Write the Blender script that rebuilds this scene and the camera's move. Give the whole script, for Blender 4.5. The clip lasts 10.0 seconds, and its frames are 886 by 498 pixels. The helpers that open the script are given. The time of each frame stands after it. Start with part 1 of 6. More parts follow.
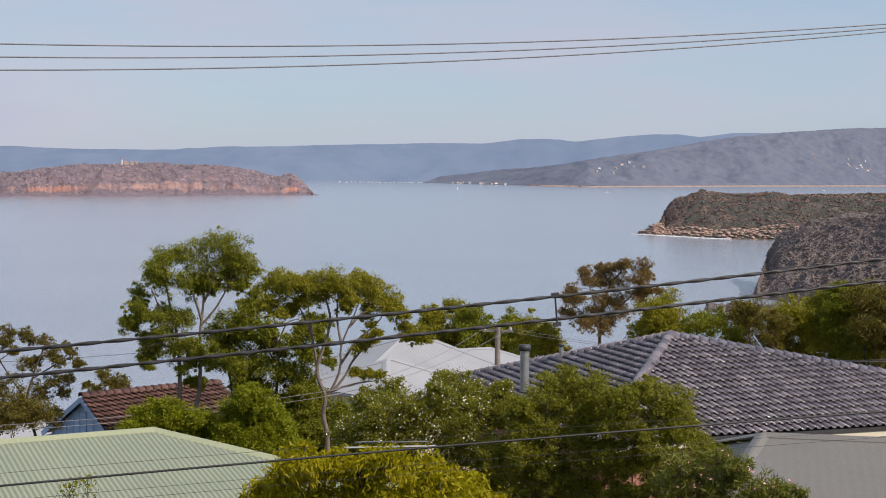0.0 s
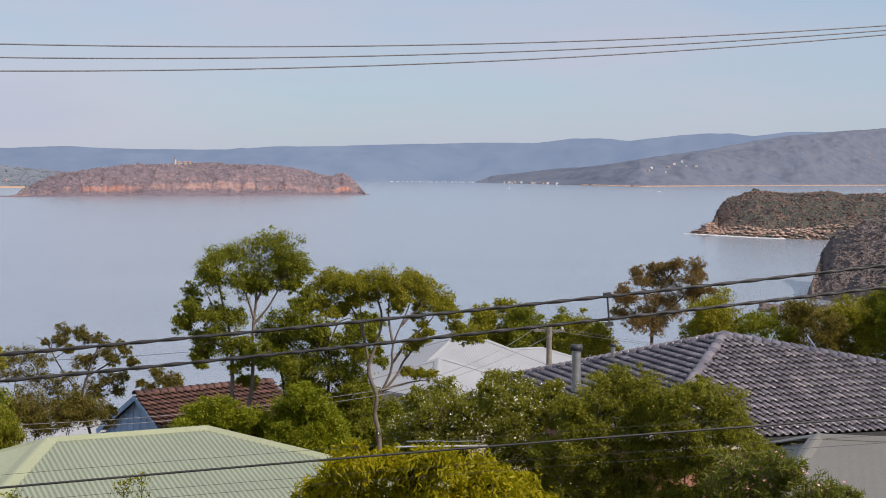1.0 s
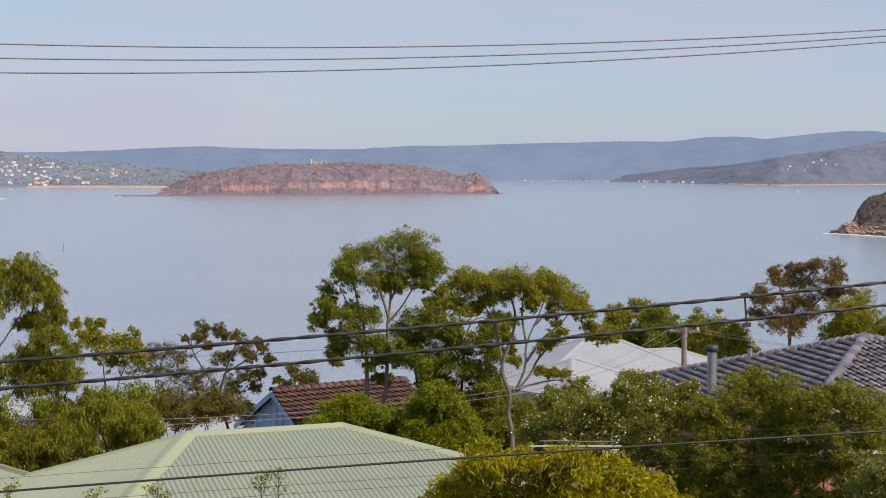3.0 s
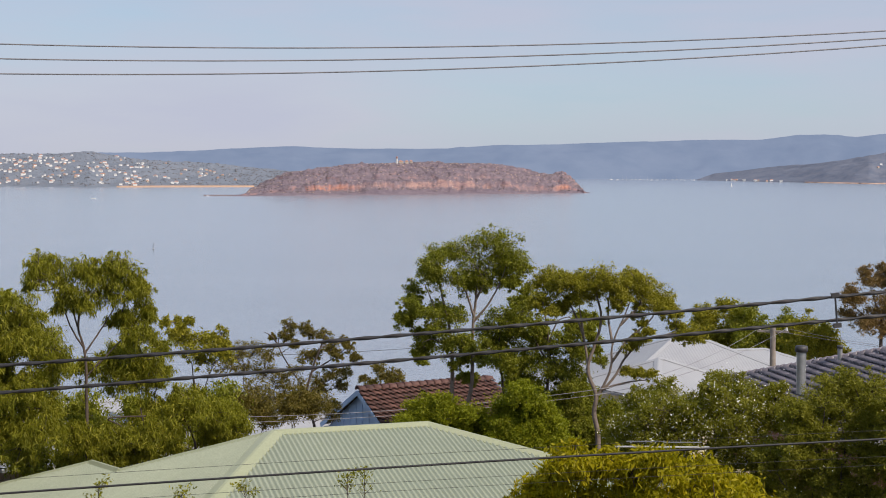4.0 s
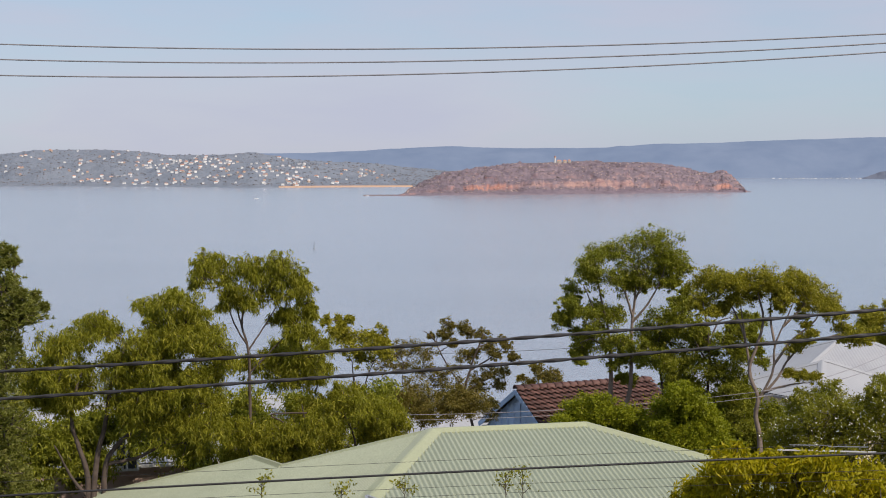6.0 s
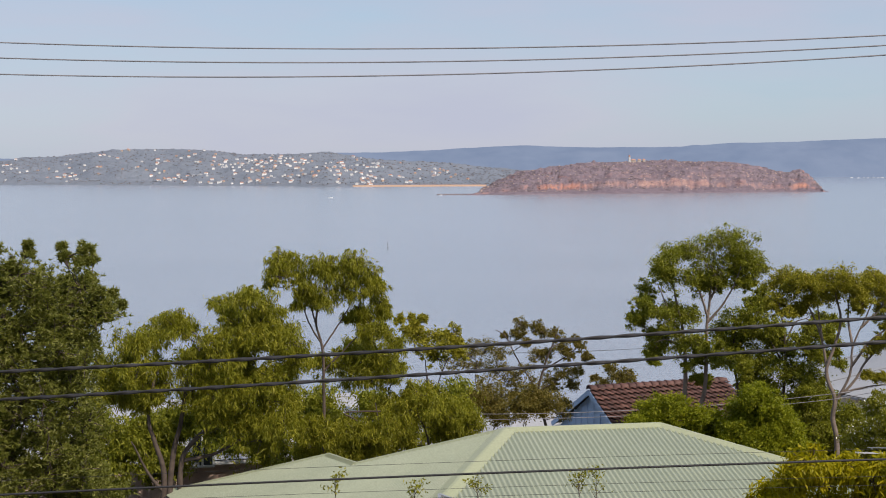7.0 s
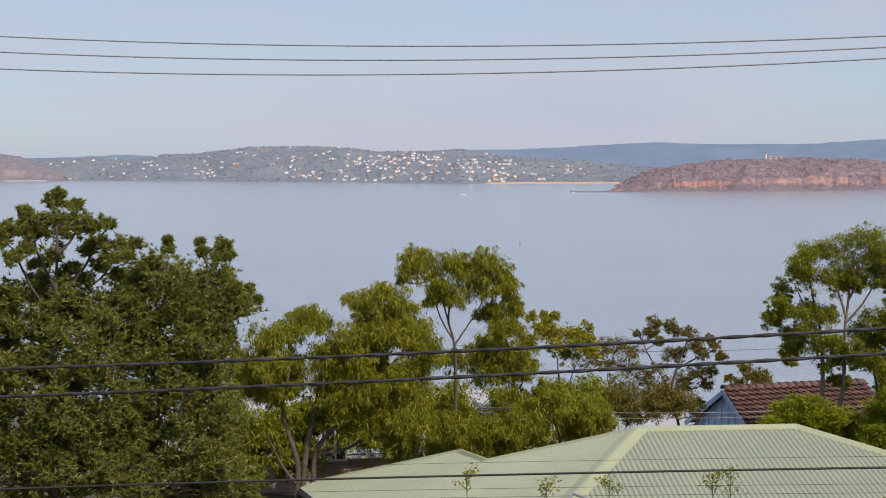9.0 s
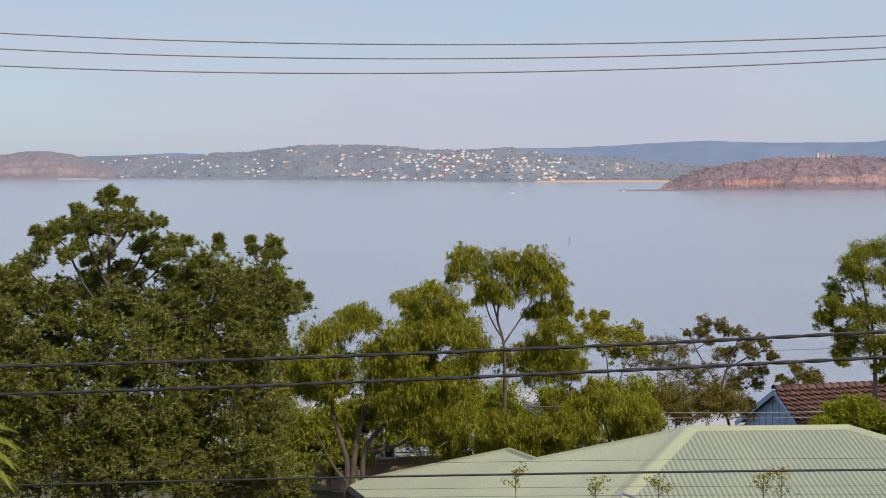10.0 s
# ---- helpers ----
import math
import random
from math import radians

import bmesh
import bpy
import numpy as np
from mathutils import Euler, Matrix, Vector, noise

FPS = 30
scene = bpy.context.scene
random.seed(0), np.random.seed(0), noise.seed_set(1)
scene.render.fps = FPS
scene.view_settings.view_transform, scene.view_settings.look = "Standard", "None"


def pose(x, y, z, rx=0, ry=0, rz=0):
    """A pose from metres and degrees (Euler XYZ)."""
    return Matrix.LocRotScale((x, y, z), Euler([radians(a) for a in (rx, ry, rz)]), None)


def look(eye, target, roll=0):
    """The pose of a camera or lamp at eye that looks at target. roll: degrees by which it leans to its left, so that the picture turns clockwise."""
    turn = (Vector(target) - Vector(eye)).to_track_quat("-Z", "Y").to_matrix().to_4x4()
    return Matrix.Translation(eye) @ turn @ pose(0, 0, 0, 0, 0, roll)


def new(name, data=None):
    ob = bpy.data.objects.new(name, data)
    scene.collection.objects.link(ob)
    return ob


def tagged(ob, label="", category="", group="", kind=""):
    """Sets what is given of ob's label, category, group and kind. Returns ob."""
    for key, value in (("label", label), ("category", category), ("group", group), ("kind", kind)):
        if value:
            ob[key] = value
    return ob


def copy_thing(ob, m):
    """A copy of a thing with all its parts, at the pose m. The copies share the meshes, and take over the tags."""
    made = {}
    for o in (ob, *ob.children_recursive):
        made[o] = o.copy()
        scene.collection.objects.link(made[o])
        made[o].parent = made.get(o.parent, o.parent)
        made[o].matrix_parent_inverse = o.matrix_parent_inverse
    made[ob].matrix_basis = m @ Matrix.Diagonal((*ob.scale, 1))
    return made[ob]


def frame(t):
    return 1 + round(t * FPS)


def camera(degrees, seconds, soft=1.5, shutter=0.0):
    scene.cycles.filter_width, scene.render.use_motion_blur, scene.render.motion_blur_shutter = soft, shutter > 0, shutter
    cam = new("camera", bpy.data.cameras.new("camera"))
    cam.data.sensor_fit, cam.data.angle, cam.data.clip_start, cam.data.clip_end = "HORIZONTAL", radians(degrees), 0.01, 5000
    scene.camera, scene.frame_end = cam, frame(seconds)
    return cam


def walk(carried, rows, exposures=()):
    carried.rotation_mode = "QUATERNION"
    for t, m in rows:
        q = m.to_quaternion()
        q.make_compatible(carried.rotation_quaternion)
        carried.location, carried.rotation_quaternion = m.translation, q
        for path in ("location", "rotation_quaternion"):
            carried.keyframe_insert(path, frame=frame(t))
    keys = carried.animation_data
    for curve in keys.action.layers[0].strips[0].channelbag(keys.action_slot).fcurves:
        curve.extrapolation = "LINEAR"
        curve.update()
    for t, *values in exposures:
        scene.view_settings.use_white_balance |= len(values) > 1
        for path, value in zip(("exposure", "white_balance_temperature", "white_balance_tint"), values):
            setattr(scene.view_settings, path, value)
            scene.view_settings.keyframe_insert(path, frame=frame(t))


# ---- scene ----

# The eye stands on a tripod high above a bay; the plan is laid out round it:
# azimuth in degrees (to the left of the first view is plus), metres away, metres above the eye.
EYE = 46.0
ARM = 0.08          # the lens sits this far in front of the tripod's axis
LENS = 32.9
cam = camera(LENS, 10.0, soft=1.0)
PAN = [
    (0.0, -0.000, -3.153, -0.400), (0.5, 0.981, -3.172, -0.383), (1.0, 1.967, -3.182, -0.334),
    (1.5, 2.979, -3.190, -0.335), (2.0, 4.240, -3.204, -0.281), (2.5, 5.536, -3.219, -0.239),
    (4.0, 10.332, -3.272, -0.033), (4.5, 11.811, -3.280, 0.056), (5.0, 13.533, -3.278, 0.102),
    (5.5, 14.974, -3.279, 0.180), (7.0, 19.173, -3.297, 0.236), (7.5, 20.530, -3.322, 0.257),
    (8.0, 21.903, -3.349, 0.262), (8.5, 23.119, -3.371, 0.245), (9.0, 24.224, -3.389, 0.215),
    (9.5, 25.150, -3.412, 0.215), (10.0, 26.108, -3.444, 0.193),
]
walk(cam, [(t, pose(-math.sin(radians(yaw)) * ARM, math.cos(radians(yaw)) * ARM, EYE, 90 + pitch, 0, yaw) @ pose(0, 0, 0, 0, 0, -lean))
           for t, yaw, pitch, lean in PAN],
     exposures=[(0.0, 0.1, 6500, 15), (10.0, 0.1, 6500, 15)])

# ---- light ----
SUN_AZ, SUN_EL = -122.0, 43.0
world = bpy.data.worlds.new("sky")
scene.world = world
world.use_nodes = True
wn = world.node_tree.nodes
wl = world.node_tree.links
sky = wn.new("ShaderNodeTexSky")
sky.sky_type = "NISHITA"
sky.sun_disc = False
sky.sun_elevation, sky.sun_rotation = radians(SUN_EL), radians(-SUN_AZ)
sky.air_density, sky.dust_density, sky.ozone_density = 1.0, 0.6, 2.5
wtc = wn.new("ShaderNodeTexCoord")
wmap = wn.new("ShaderNodeMapping")
wmap.inputs["Scale"].default_value = (1.3, 1.3, 7.0)
wl.new(wtc.outputs["Generated"], wmap.inputs["Vector"])
wno = wn.new("ShaderNodeTexNoise")
wno.inputs["Scale"].default_value, wno.inputs["Detail"].default_value = 2.2, 6.0
wno.inputs["Roughness"].default_value = 0.55
wl.new(wmap.outputs["Vector"], wno.inputs["Vector"])
wr = wn.new("ShaderNodeMapRange")
wr.inputs["From Min"].default_value, wr.inputs["From Max"].default_value = 0.40, 0.75
wr.inputs["To Min"].default_value, wr.inputs["To Max"].default_value = 0.70, 0.96
wl.new(wno.outputs["Fac"], wr.inputs["Value"])
wmix = wn.new("ShaderNodeMix")
wmix.data_type = "RGBA"
wtint = wn.new("ShaderNodeMix")                          # thin cloud, lilac over blue
wtint.data_type = "RGBA"
wtint.inputs[6].default_value, wtint.inputs[7].default_value = (3.05, 4.1, 5.2, 1), (3.95, 4.3, 5.2, 1)
wveil = wn.new("ShaderNodeMapRange")
wveil.inputs["From Min"].default_value, wveil.inputs["From Max"].default_value = 0.36, 0.60
wl.new(wno.outputs["Fac"], wveil.inputs["Value"])
wl.new(wveil.outputs["Result"], wtint.inputs[0])
wl.new(wtint.outputs[2], wmix.inputs[7])
wl.new(wr.outputs["Result"], wmix.inputs[0])
wl.new(sky.outputs["Color"], wmix.inputs[6])
wl.new(wmix.outputs[2], wn["Background"].inputs["Color"])
wn["Background"].inputs["Strength"].default_value = 0.116
sun = new("sun", bpy.data.lights.new("sun", "SUN"))
sun.data.energy, sun.data.angle, sun.data.color = 4.2, radians(0.6), (1.0, 0.90, 0.75)
sdir = Vector((-math.sin(radians(SUN_AZ)) * math.cos(radians(SUN_EL)), math.cos(radians(SUN_AZ)) * math.cos(radians(SUN_EL)), math.sin(radians(SUN_EL))))
sun.matrix_world = look(sdir * 100, (0, 0, 0))


# ---- plan helpers ----
def at(az, d, dz):
    a = radians(az)
    return Vector((-math.sin(a) * d, math.cos(a) * d, EYE + dz))


def seen(az, slope, d):
    """The place d metres off at that azimuth, where the line of sight rises by slope."""
    return at(az, d, slope * d)


def lin(pairs, x):
    p = sorted(pairs)
    return float(np.interp(x, [a for a, _ in p], [b for _, b in p]))


def mesh_of(name, verts, faces, smooth=False):
    me = bpy.data.meshes.new(name)
    verts = np.asarray(verts, np.float32).reshape(-1, 3)
    faces = np.asarray(faces, np.int32)
    n, k = faces.shape
    me.vertices.add(len(verts))
    me.vertices.foreach_set("co", verts.ravel())
    me.loops.add(n * k)
    me.loops.foreach_set("vertex_index", faces.ravel())
    me.polygons.add(n)
    me.polygons.foreach_set("loop_start", np.arange(0, n * k, k, dtype=np.int32))
    me.update(calc_edges=True)
    me.validate()
    if smooth:
        me.polygons.foreach_set("use_smooth", np.ones(len(me.polygons), bool))
    return me


def put(name, me, mat, parent=None, label=""):
    ob = new(name, me)
    if mat is not None and not me.materials:
        me.materials.append(mat)
    if parent is not None:
        ob.parent = parent
    return tagged(ob, label)


def part(name, bm, mat, parent=None, label="", smooth=False):
    me = bpy.data.meshes.new(name)
    bmesh.ops.recalc_face_normals(bm, faces=bm.faces)
    bm.to_mesh(me)
    bm.free()
    if smooth:
        me.polygons.foreach_set("use_smooth", np.ones(len(me.polygons), bool))
    return put(name, me, mat, parent, label)


def thing(name, label, category, group="", kind=""):
    return tagged(new(name), label, category, group, kind)


def slab(bm, pts, thick):
    """A flat plate with the outline pts, thick metres deep below it."""
    top = [bm.verts.new(p) for p in pts]
    low = [bm.verts.new(Vector(p) - Vector((0, 0, thick))) for p in pts]
    bm.faces.new(top)
    bm.faces.new(low[::-1])
    for i in range(len(pts)):
        j = (i + 1) % len(pts)
        bm.faces.new((top[i], low[i], low[j], top[j]))
    return bm


def beam(bm, a, b, w, h, up=(0, 0, 1)):
    """A bar of section w by h from a to b."""
    a, b = Vector(a), Vector(b)
    ax = (b - a).normalized()
    side = ax.cross(Vector(up))
    side = side.normalized() if side.length > 1e-5 else Vector((1, 0, 0))
    u = side.cross(ax)
    ring = [(-w / 2, -h / 2), (w / 2, -h / 2), (w / 2, h / 2), (-w / 2, h / 2)]
    va = [bm.verts.new(a + side * x + u * y) for x, y in ring]
    vb = [bm.verts.new(b + side * x + u * y) for x, y in ring]
    bm.faces.new(va[::-1])
    bm.faces.new(vb)
    for i in range(4):
        j = (i + 1) % 4
        bm.faces.new((va[i], va[j], vb[j], vb[i]))
    return bm


def tube_arrays(path, radii, sides=6, lobes=0, twist=0.0):
    """Vertices and quads of a tube along path; lobes and twist make it a laid cable."""
    path = np.asarray(path, float)
    radii = np.broadcast_to(np.asarray(radii, float), (len(path),))
    tan = np.gradient(path, axis=0)
    tan /= np.linalg.norm(tan, axis=1)[:, None] + 1e-12
    ref = np.array([0.31, 0.17, 0.93]) if abs(tan[0, 2]) < 0.8 else np.array([1.0, 0.1, 0.0])
    s = np.cross(tan, ref)
    s /= np.linalg.norm(s, axis=1)[:, None]
    u = np.cross(s, tan)
    th = np.linspace(0, 2 * np.pi, sides, endpoint=False)
    length = np.concatenate([[0], np.cumsum(np.linalg.norm(np.diff(path, axis=0), axis=1))])
    rr = radii[:, None] * (1 + (0.3 * np.cos(lobes * (th[None] - twist * length[:, None])) if lobes else 0))
    v = path[:, None] + rr[..., None] * (np.cos(th)[None, :, None] * s[:, None] + np.sin(th)[None, :, None] * u[:, None])
    n = len(path)
    i, j = np.meshgrid(np.arange(n - 1), np.arange(sides), indexing="ij")
    k = (j + 1) % sides
    f = np.stack([i * sides + j, i * sides + k, (i + 1) * sides + k, (i + 1) * sides + j], -1).reshape(-1, 4)
    return v.reshape(-1, 3), f


def merge(chunks):
    vs, fs, o = [], [], 0
    for v, f in chunks:
        vs.append(v)
        fs.append(f + o)
        o += len(v)
    return np.concatenate(vs), np.concatenate(fs)


# ---- materials ----
def material(name, rough=0.6, metal=0.0, spec=0.5):
    m = bpy.data.materials.new(name)
    m.use_nodes = True
    b = m.node_tree.nodes["Principled BSDF"]
    b.inputs["Roughness"].default_value, b.inputs["Metallic"].default_value = rough, metal
    b.inputs["Specular IOR Level"].default_value = spec
    return m, m.node_tree.nodes, m.node_tree.links, b


def noise_node(n, l, scale, detail=5.0, rough=0.6, stretch=None, coord="Object"):
    tc = n.new("ShaderNodeTexCoord")
    no = n.new("ShaderNodeTexNoise")
    no.inputs["Scale"].default_value, no.inputs["Detail"].default_value = scale, detail
    no.inputs["Roughness"].default_value = rough
    if stretch:
        mp = n.new("ShaderNodeMapping")
        mp.inputs["Scale"].default_value = stretch
        l.new(tc.outputs[coord], mp.inputs["Vector"])
        l.new(mp.outputs["Vector"], no.inputs["Vector"])
    else:
        l.new(tc.outputs[coord], no.inputs["Vector"])
    return no.outputs["Fac"]


def ramp(n, l, value, stops):
    r = n.new("ShaderNodeValToRGB")
    e = r.color_ramp.elements
    while len(e) < len(stops):
        e.new(0.5)
    for el, (p, c) in zip(e, stops):
        el.position, el.color = p, (*c, 1)
    l.new(value, r.inputs["Fac"])
    return r.outputs["Color"]


def mix(n, l, fac, a, b, mode="MIX"):
    m = n.new("ShaderNodeMix")
    m.data_type, m.blend_type = "RGBA", mode
    for sock, val in ((m.inputs[0], fac), (m.inputs[6], a), (m.inputs[7], b)):
        if isinstance(val, (int, float)):
            sock.default_value = val
        elif isinstance(val, tuple):
            sock.default_value = (*val, 1)
        else:
            l.new(val, sock)
    return m.outputs[2]


def bump(n, l, b, value, strength, distance):
    bp = n.new("ShaderNodeBump")
    bp.inputs["Strength"].default_value, bp.inputs["Distance"].default_value = strength, distance
    l.new(value, bp.inputs["Height"])
    l.new(bp.outputs["Normal"], b.inputs["Normal"])


def worn(name, c1, c2, scale=3.0, rough=0.6, metal=0.0, grain=40.0, bumpy=0.15, stain=(0.25, 0.22, 0.2), stain_amt=0.2):
    """A painted, coated or bare surface: two tones, fine grain, stains and relief."""
    m, n, l, b = material(name, rough, metal)
    base = ramp(n, l, noise_node(n, l, scale), [(0.3, c1), (0.7, c2)])
    fine = noise_node(n, l, grain, 3)
    base = mix(n, l, 0.12, base, ramp(n, l, fine, [(0.3, (0.1, 0.1, 0.1)), (0.7, (0.9, 0.9, 0.9))]), "OVERLAY")
    st = n.new("ShaderNodeMapRange")
    st.inputs["From Min"].default_value, st.inputs["From Max"].default_value = 0.55, 0.8
    st.inputs["To Max"].default_value = stain_amt
    l.new(noise_node(n, l, scale * 0.45, 8, 0.7), st.inputs["Value"])
    base = mix(n, l, st.outputs["Result"], base, stain)
    l.new(base, b.inputs["Base Color"])
    bump(n, l, b, fine, bumpy, 0.01)
    return m


def leaf_material(name, dark, light, tip, gloss=0.5, glow=0.45):
    """Leaves: each its own tone, some light passing through."""
    m, n, l, b = material(name, gloss, 0.0, 0.18)
    geo = n.new("ShaderNodeNewGeometry")
    rnd = geo.outputs["Random Per Island"]
    big = noise_node(n, l, 0.9, 3)
    col = mix(n, l, big, ramp(n, l, rnd, [(0.0, dark), (0.6, light), (1.0, tip)]), light)
    l.new(col, b.inputs["Base Color"])
    tr = n.new("ShaderNodeBsdfTranslucent")
    l.new(mix(n, l, 1.0, col, (1.0, 1.0, 0.55), "MULTIPLY"), tr.inputs["Color"])
    ms = n.new("ShaderNodeMixShader")
    ms.inputs[0].default_value = glow
    l.new(b.outputs[0], ms.inputs[1])
    l.new(tr.outputs[0], ms.inputs[2])
    l.new(ms.outputs[0], n["Material Output"].inputs["Surface"])
    return m


def land_material(name, scrub1, scrub2, rock1, rock2, scale, steep=(0.62, 0.86), patch=0.5, iron=None, relief=0.9):
    """Headland: scrub on the flatter ground, bare layered sandstone where it is steep."""
    m, n, l, b = material(name, 0.9, 0.0, 0.2)
    scrub = ramp(n, l, noise_node(n, l, scale * 3, 8, 0.7), [(0.3, scrub1), (0.7, scrub2)])
    rock = ramp(n, l, noise_node(n, l, scale, 8, 0.75, (1, 1, 5)), [(0.32, rock1), (0.68, rock2)])
    if iron:                     # ironstone runs through some of the cliff
        run = n.new("ShaderNodeMapRange")
        run.inputs["From Min"].default_value, run.inputs["From Max"].default_value = 0.48, 0.60
        l.new(noise_node(n, l, scale * 0.16, 3, 0.5), run.inputs["Value"])
        rock = mix(n, l, run.outputs["Result"], rock, mix(n, l, 0.7, rock, iron))
    geo = n.new("ShaderNodeNewGeometry")
    sep = n.new("ShaderNodeSeparateXYZ")
    l.new(geo.outputs["Normal"], sep.inputs["Vector"])
    add = n.new("ShaderNodeMath")
    add.operation = "MULTIPLY_ADD"
    l.new(noise_node(n, l, scale * 2, 6, 0.7), add.inputs[0])
    add.inputs[1].default_value = patch
    l.new(sep.outputs["Z"], add.inputs[2])
    mr = n.new("ShaderNodeMapRange")
    mr.inputs["From Min"].default_value, mr.inputs["From Max"].default_value = steep[0] + patch * 0.5, steep[1] + patch * 0.5
    l.new(add.outputs[0], mr.inputs["Value"])
    l.new(mix(n, l, mr.outputs["Result"], rock, scrub), b.inputs["Base Color"])
    bump(n, l, b, noise_node(n, l, scale * 8, 8, 0.8), relief, 3.0)
    return m


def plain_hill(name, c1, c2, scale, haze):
    """Far wooded ranges; a blue emission stands in for the haze of kilometres of air."""
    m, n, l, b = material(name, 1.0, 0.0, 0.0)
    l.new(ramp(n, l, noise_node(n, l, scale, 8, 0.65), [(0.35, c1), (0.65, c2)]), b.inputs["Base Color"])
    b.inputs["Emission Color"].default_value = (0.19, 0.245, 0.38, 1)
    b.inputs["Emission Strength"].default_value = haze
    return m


M_SEA, n, l, b = material("sea", 0.16, 0.0, 0.5)
l.new(ramp(n, l, noise_node(n, l, 0.004, 4, 0.5, (1, 3, 1)), [(0.3, (0.232, 0.268, 0.318)), (0.7, (0.268, 0.303, 0.355))]), b.inputs["Base Color"])
sm = n.new("ShaderNodeMath")
sm.operation = "ADD"
l.new(noise_node(n, l, 0.35, 6, 0.65, (1, 1.8, 1)), sm.inputs[0])
l.new(noise_node(n, l, 0.03, 4, 0.6, (1, 2.5, 1)), sm.inputs[1])
bump(n, l, b, sm.outputs[0], 0.28, 0.6)

M_SOIL = worn("soil", (0.05, 0.055, 0.025), (0.10, 0.085, 0.05), 0.4, 0.95, 0, 6.0, 0.5)
M_BARREN = land_material("headland_scrub", (0.15, 0.12, 0.15), (0.265, 0.21, 0.235), (0.22, 0.14, 0.16), (0.50, 0.325, 0.28), 0.03, (0.45, 0.8), 0.7, (0.68, 0.25, 0.12))
M_CAPE = land_material("cape_scrub", (0.06, 0.07, 0.062), (0.14, 0.13, 0.112), (0.22, 0.135, 0.115), (0.45, 0.29, 0.235), 0.05)
M_CLIFF = land_material("cliff_scrub", (0.18, 0.15, 0.14), (0.35, 0.29, 0.275), (0.25, 0.195, 0.18), (0.45, 0.36, 0.335), 0.12, (0.2, 0.5))
# Green hillside whose base colours carry the bluish haze over the bay.
M_TOWN_HAZED = land_material("hillside", (0.15, 0.18, 0.222), (0.23, 0.253, 0.295), (0.25, 0.22, 0.22), (0.30, 0.27, 0.27), 0.02, (0.1, 0.3))
# Distance haze is painted in: scrub and rock colours shifted towards blue-grey.
M_MID_HAZED = land_material("wooded_hills", (0.095, 0.12, 0.175), (0.165, 0.175, 0.215), (0.20, 0.185, 0.215), (0.36, 0.27, 0.26), 0.014, (0.2, 0.6), 0.7, (0.5, 0.28, 0.2), 0.5)
# The range gives off no light itself: its emission paints blue air haze.
M_FAR_GLOW = plain_hill("distant_range", (0.05, 0.07, 0.09), (0.08, 0.10, 0.12), 0.006, 0.68)
# The violet-grey cast of far haze is put into these bluff colours.
M_BLUFF_HAZED = land_material("bluff_rock", (0.17, 0.165, 0.195), (0.23, 0.21, 0.24), (0.23, 0.19, 0.215), (0.35, 0.28, 0.28), 0.03, (0.45, 0.8), 0.7)
M_SAND = worn("sand", (0.50, 0.31, 0.20), (0.56, 0.37, 0.25), 0.05, 0.95, 0, 1.0, 0.1)
M_FOAM = worn("foam", (0.5, 0.52, 0.54), (0.62, 0.63, 0.65), 0.3, 0.7, 0, 3.0, 0.2)
M_BARK = worn("bark", (0.05, 0.036, 0.028), (0.105, 0.08, 0.064), 5.0, 0.9, 0, 30.0, 0.5)
M_PALEBARK = worn("pale_bark", (0.11, 0.085, 0.068), (0.21, 0.168, 0.14), 4.0, 0.85, 0, 30.0, 0.4, (0.2, 0.14, 0.1), 0.5)
M_CABLE = worn("black_cable", (0.012, 0.011, 0.012), (0.028, 0.026, 0.027), 6.0, 0.55, 0, 60.0, 0.2)
M_WIRE = worn("aluminium_wire", (0.17, 0.165, 0.18), (0.24, 0.235, 0.25), 8.0, 0.5, 0.0, 60.0, 0.2)
M_GREENROOF = worn("pale_green_steel", (0.25, 0.28, 0.20), (0.285, 0.315, 0.225), 0.7, 0.45, 0, 20.0, 0.05, (0.4, 0.4, 0.3), 0.3)
M_GREENCAP = worn("pale_green_capping", (0.30, 0.325, 0.20), (0.335, 0.355, 0.225), 0.9, 0.45, 0, 20.0, 0.05)
M_WHITEROOF = worn("white_steel", (0.30, 0.31, 0.33), (0.35, 0.36, 0.375), 0.5, 0.5, 0, 20.0, 0.05)
M_GREYROOF = worn("grey_steel", (0.155, 0.148, 0.132), (0.175, 0.168, 0.15), 0.5, 0.5, 0, 20.0, 0.05)
M_BLUEWALL = worn("blue_weatherboard", (0.36, 0.52, 0.78), (0.42, 0.58, 0.83), 1.5, 0.6, 0, 30.0, 0.1)
M_CREAM = worn("cream_paint", (0.70, 0.62, 0.48), (0.76, 0.68, 0.54), 1.5, 0.5, 0, 30.0, 0.1)
M_WHITE = worn("white_paint", (0.52, 0.52, 0.52), (0.60, 0.60, 0.59), 1.5, 0.5, 0, 30.0, 0.1)
M_BRICK = worn("red_brick", (0.30, 0.13, 0.09), (0.40, 0.19, 0.13), 4.0, 0.85, 0, 30.0, 0.3)
M_PINKBRICK = worn("pale_brick", (0.42, 0.30, 0.25), (0.50, 0.37, 0.31), 4.0, 0.85, 0, 30.0, 0.3)
M_ZINC = worn("galvanised_steel", (0.35, 0.36, 0.37), (0.46, 0.47, 0.48), 4.0, 0.4, 0.7, 40.0, 0.1)
M_DARKMETAL = worn("dark_metal", (0.03, 0.03, 0.033), (0.055, 0.053, 0.056), 3.0, 0.55, 0.0, 40.0, 0.1)
M_POLE = worn("weathered_timber", (0.20, 0.17, 0.145), (0.32, 0.28, 0.24), 3.0, 0.9, 0, 30.0, 0.4)
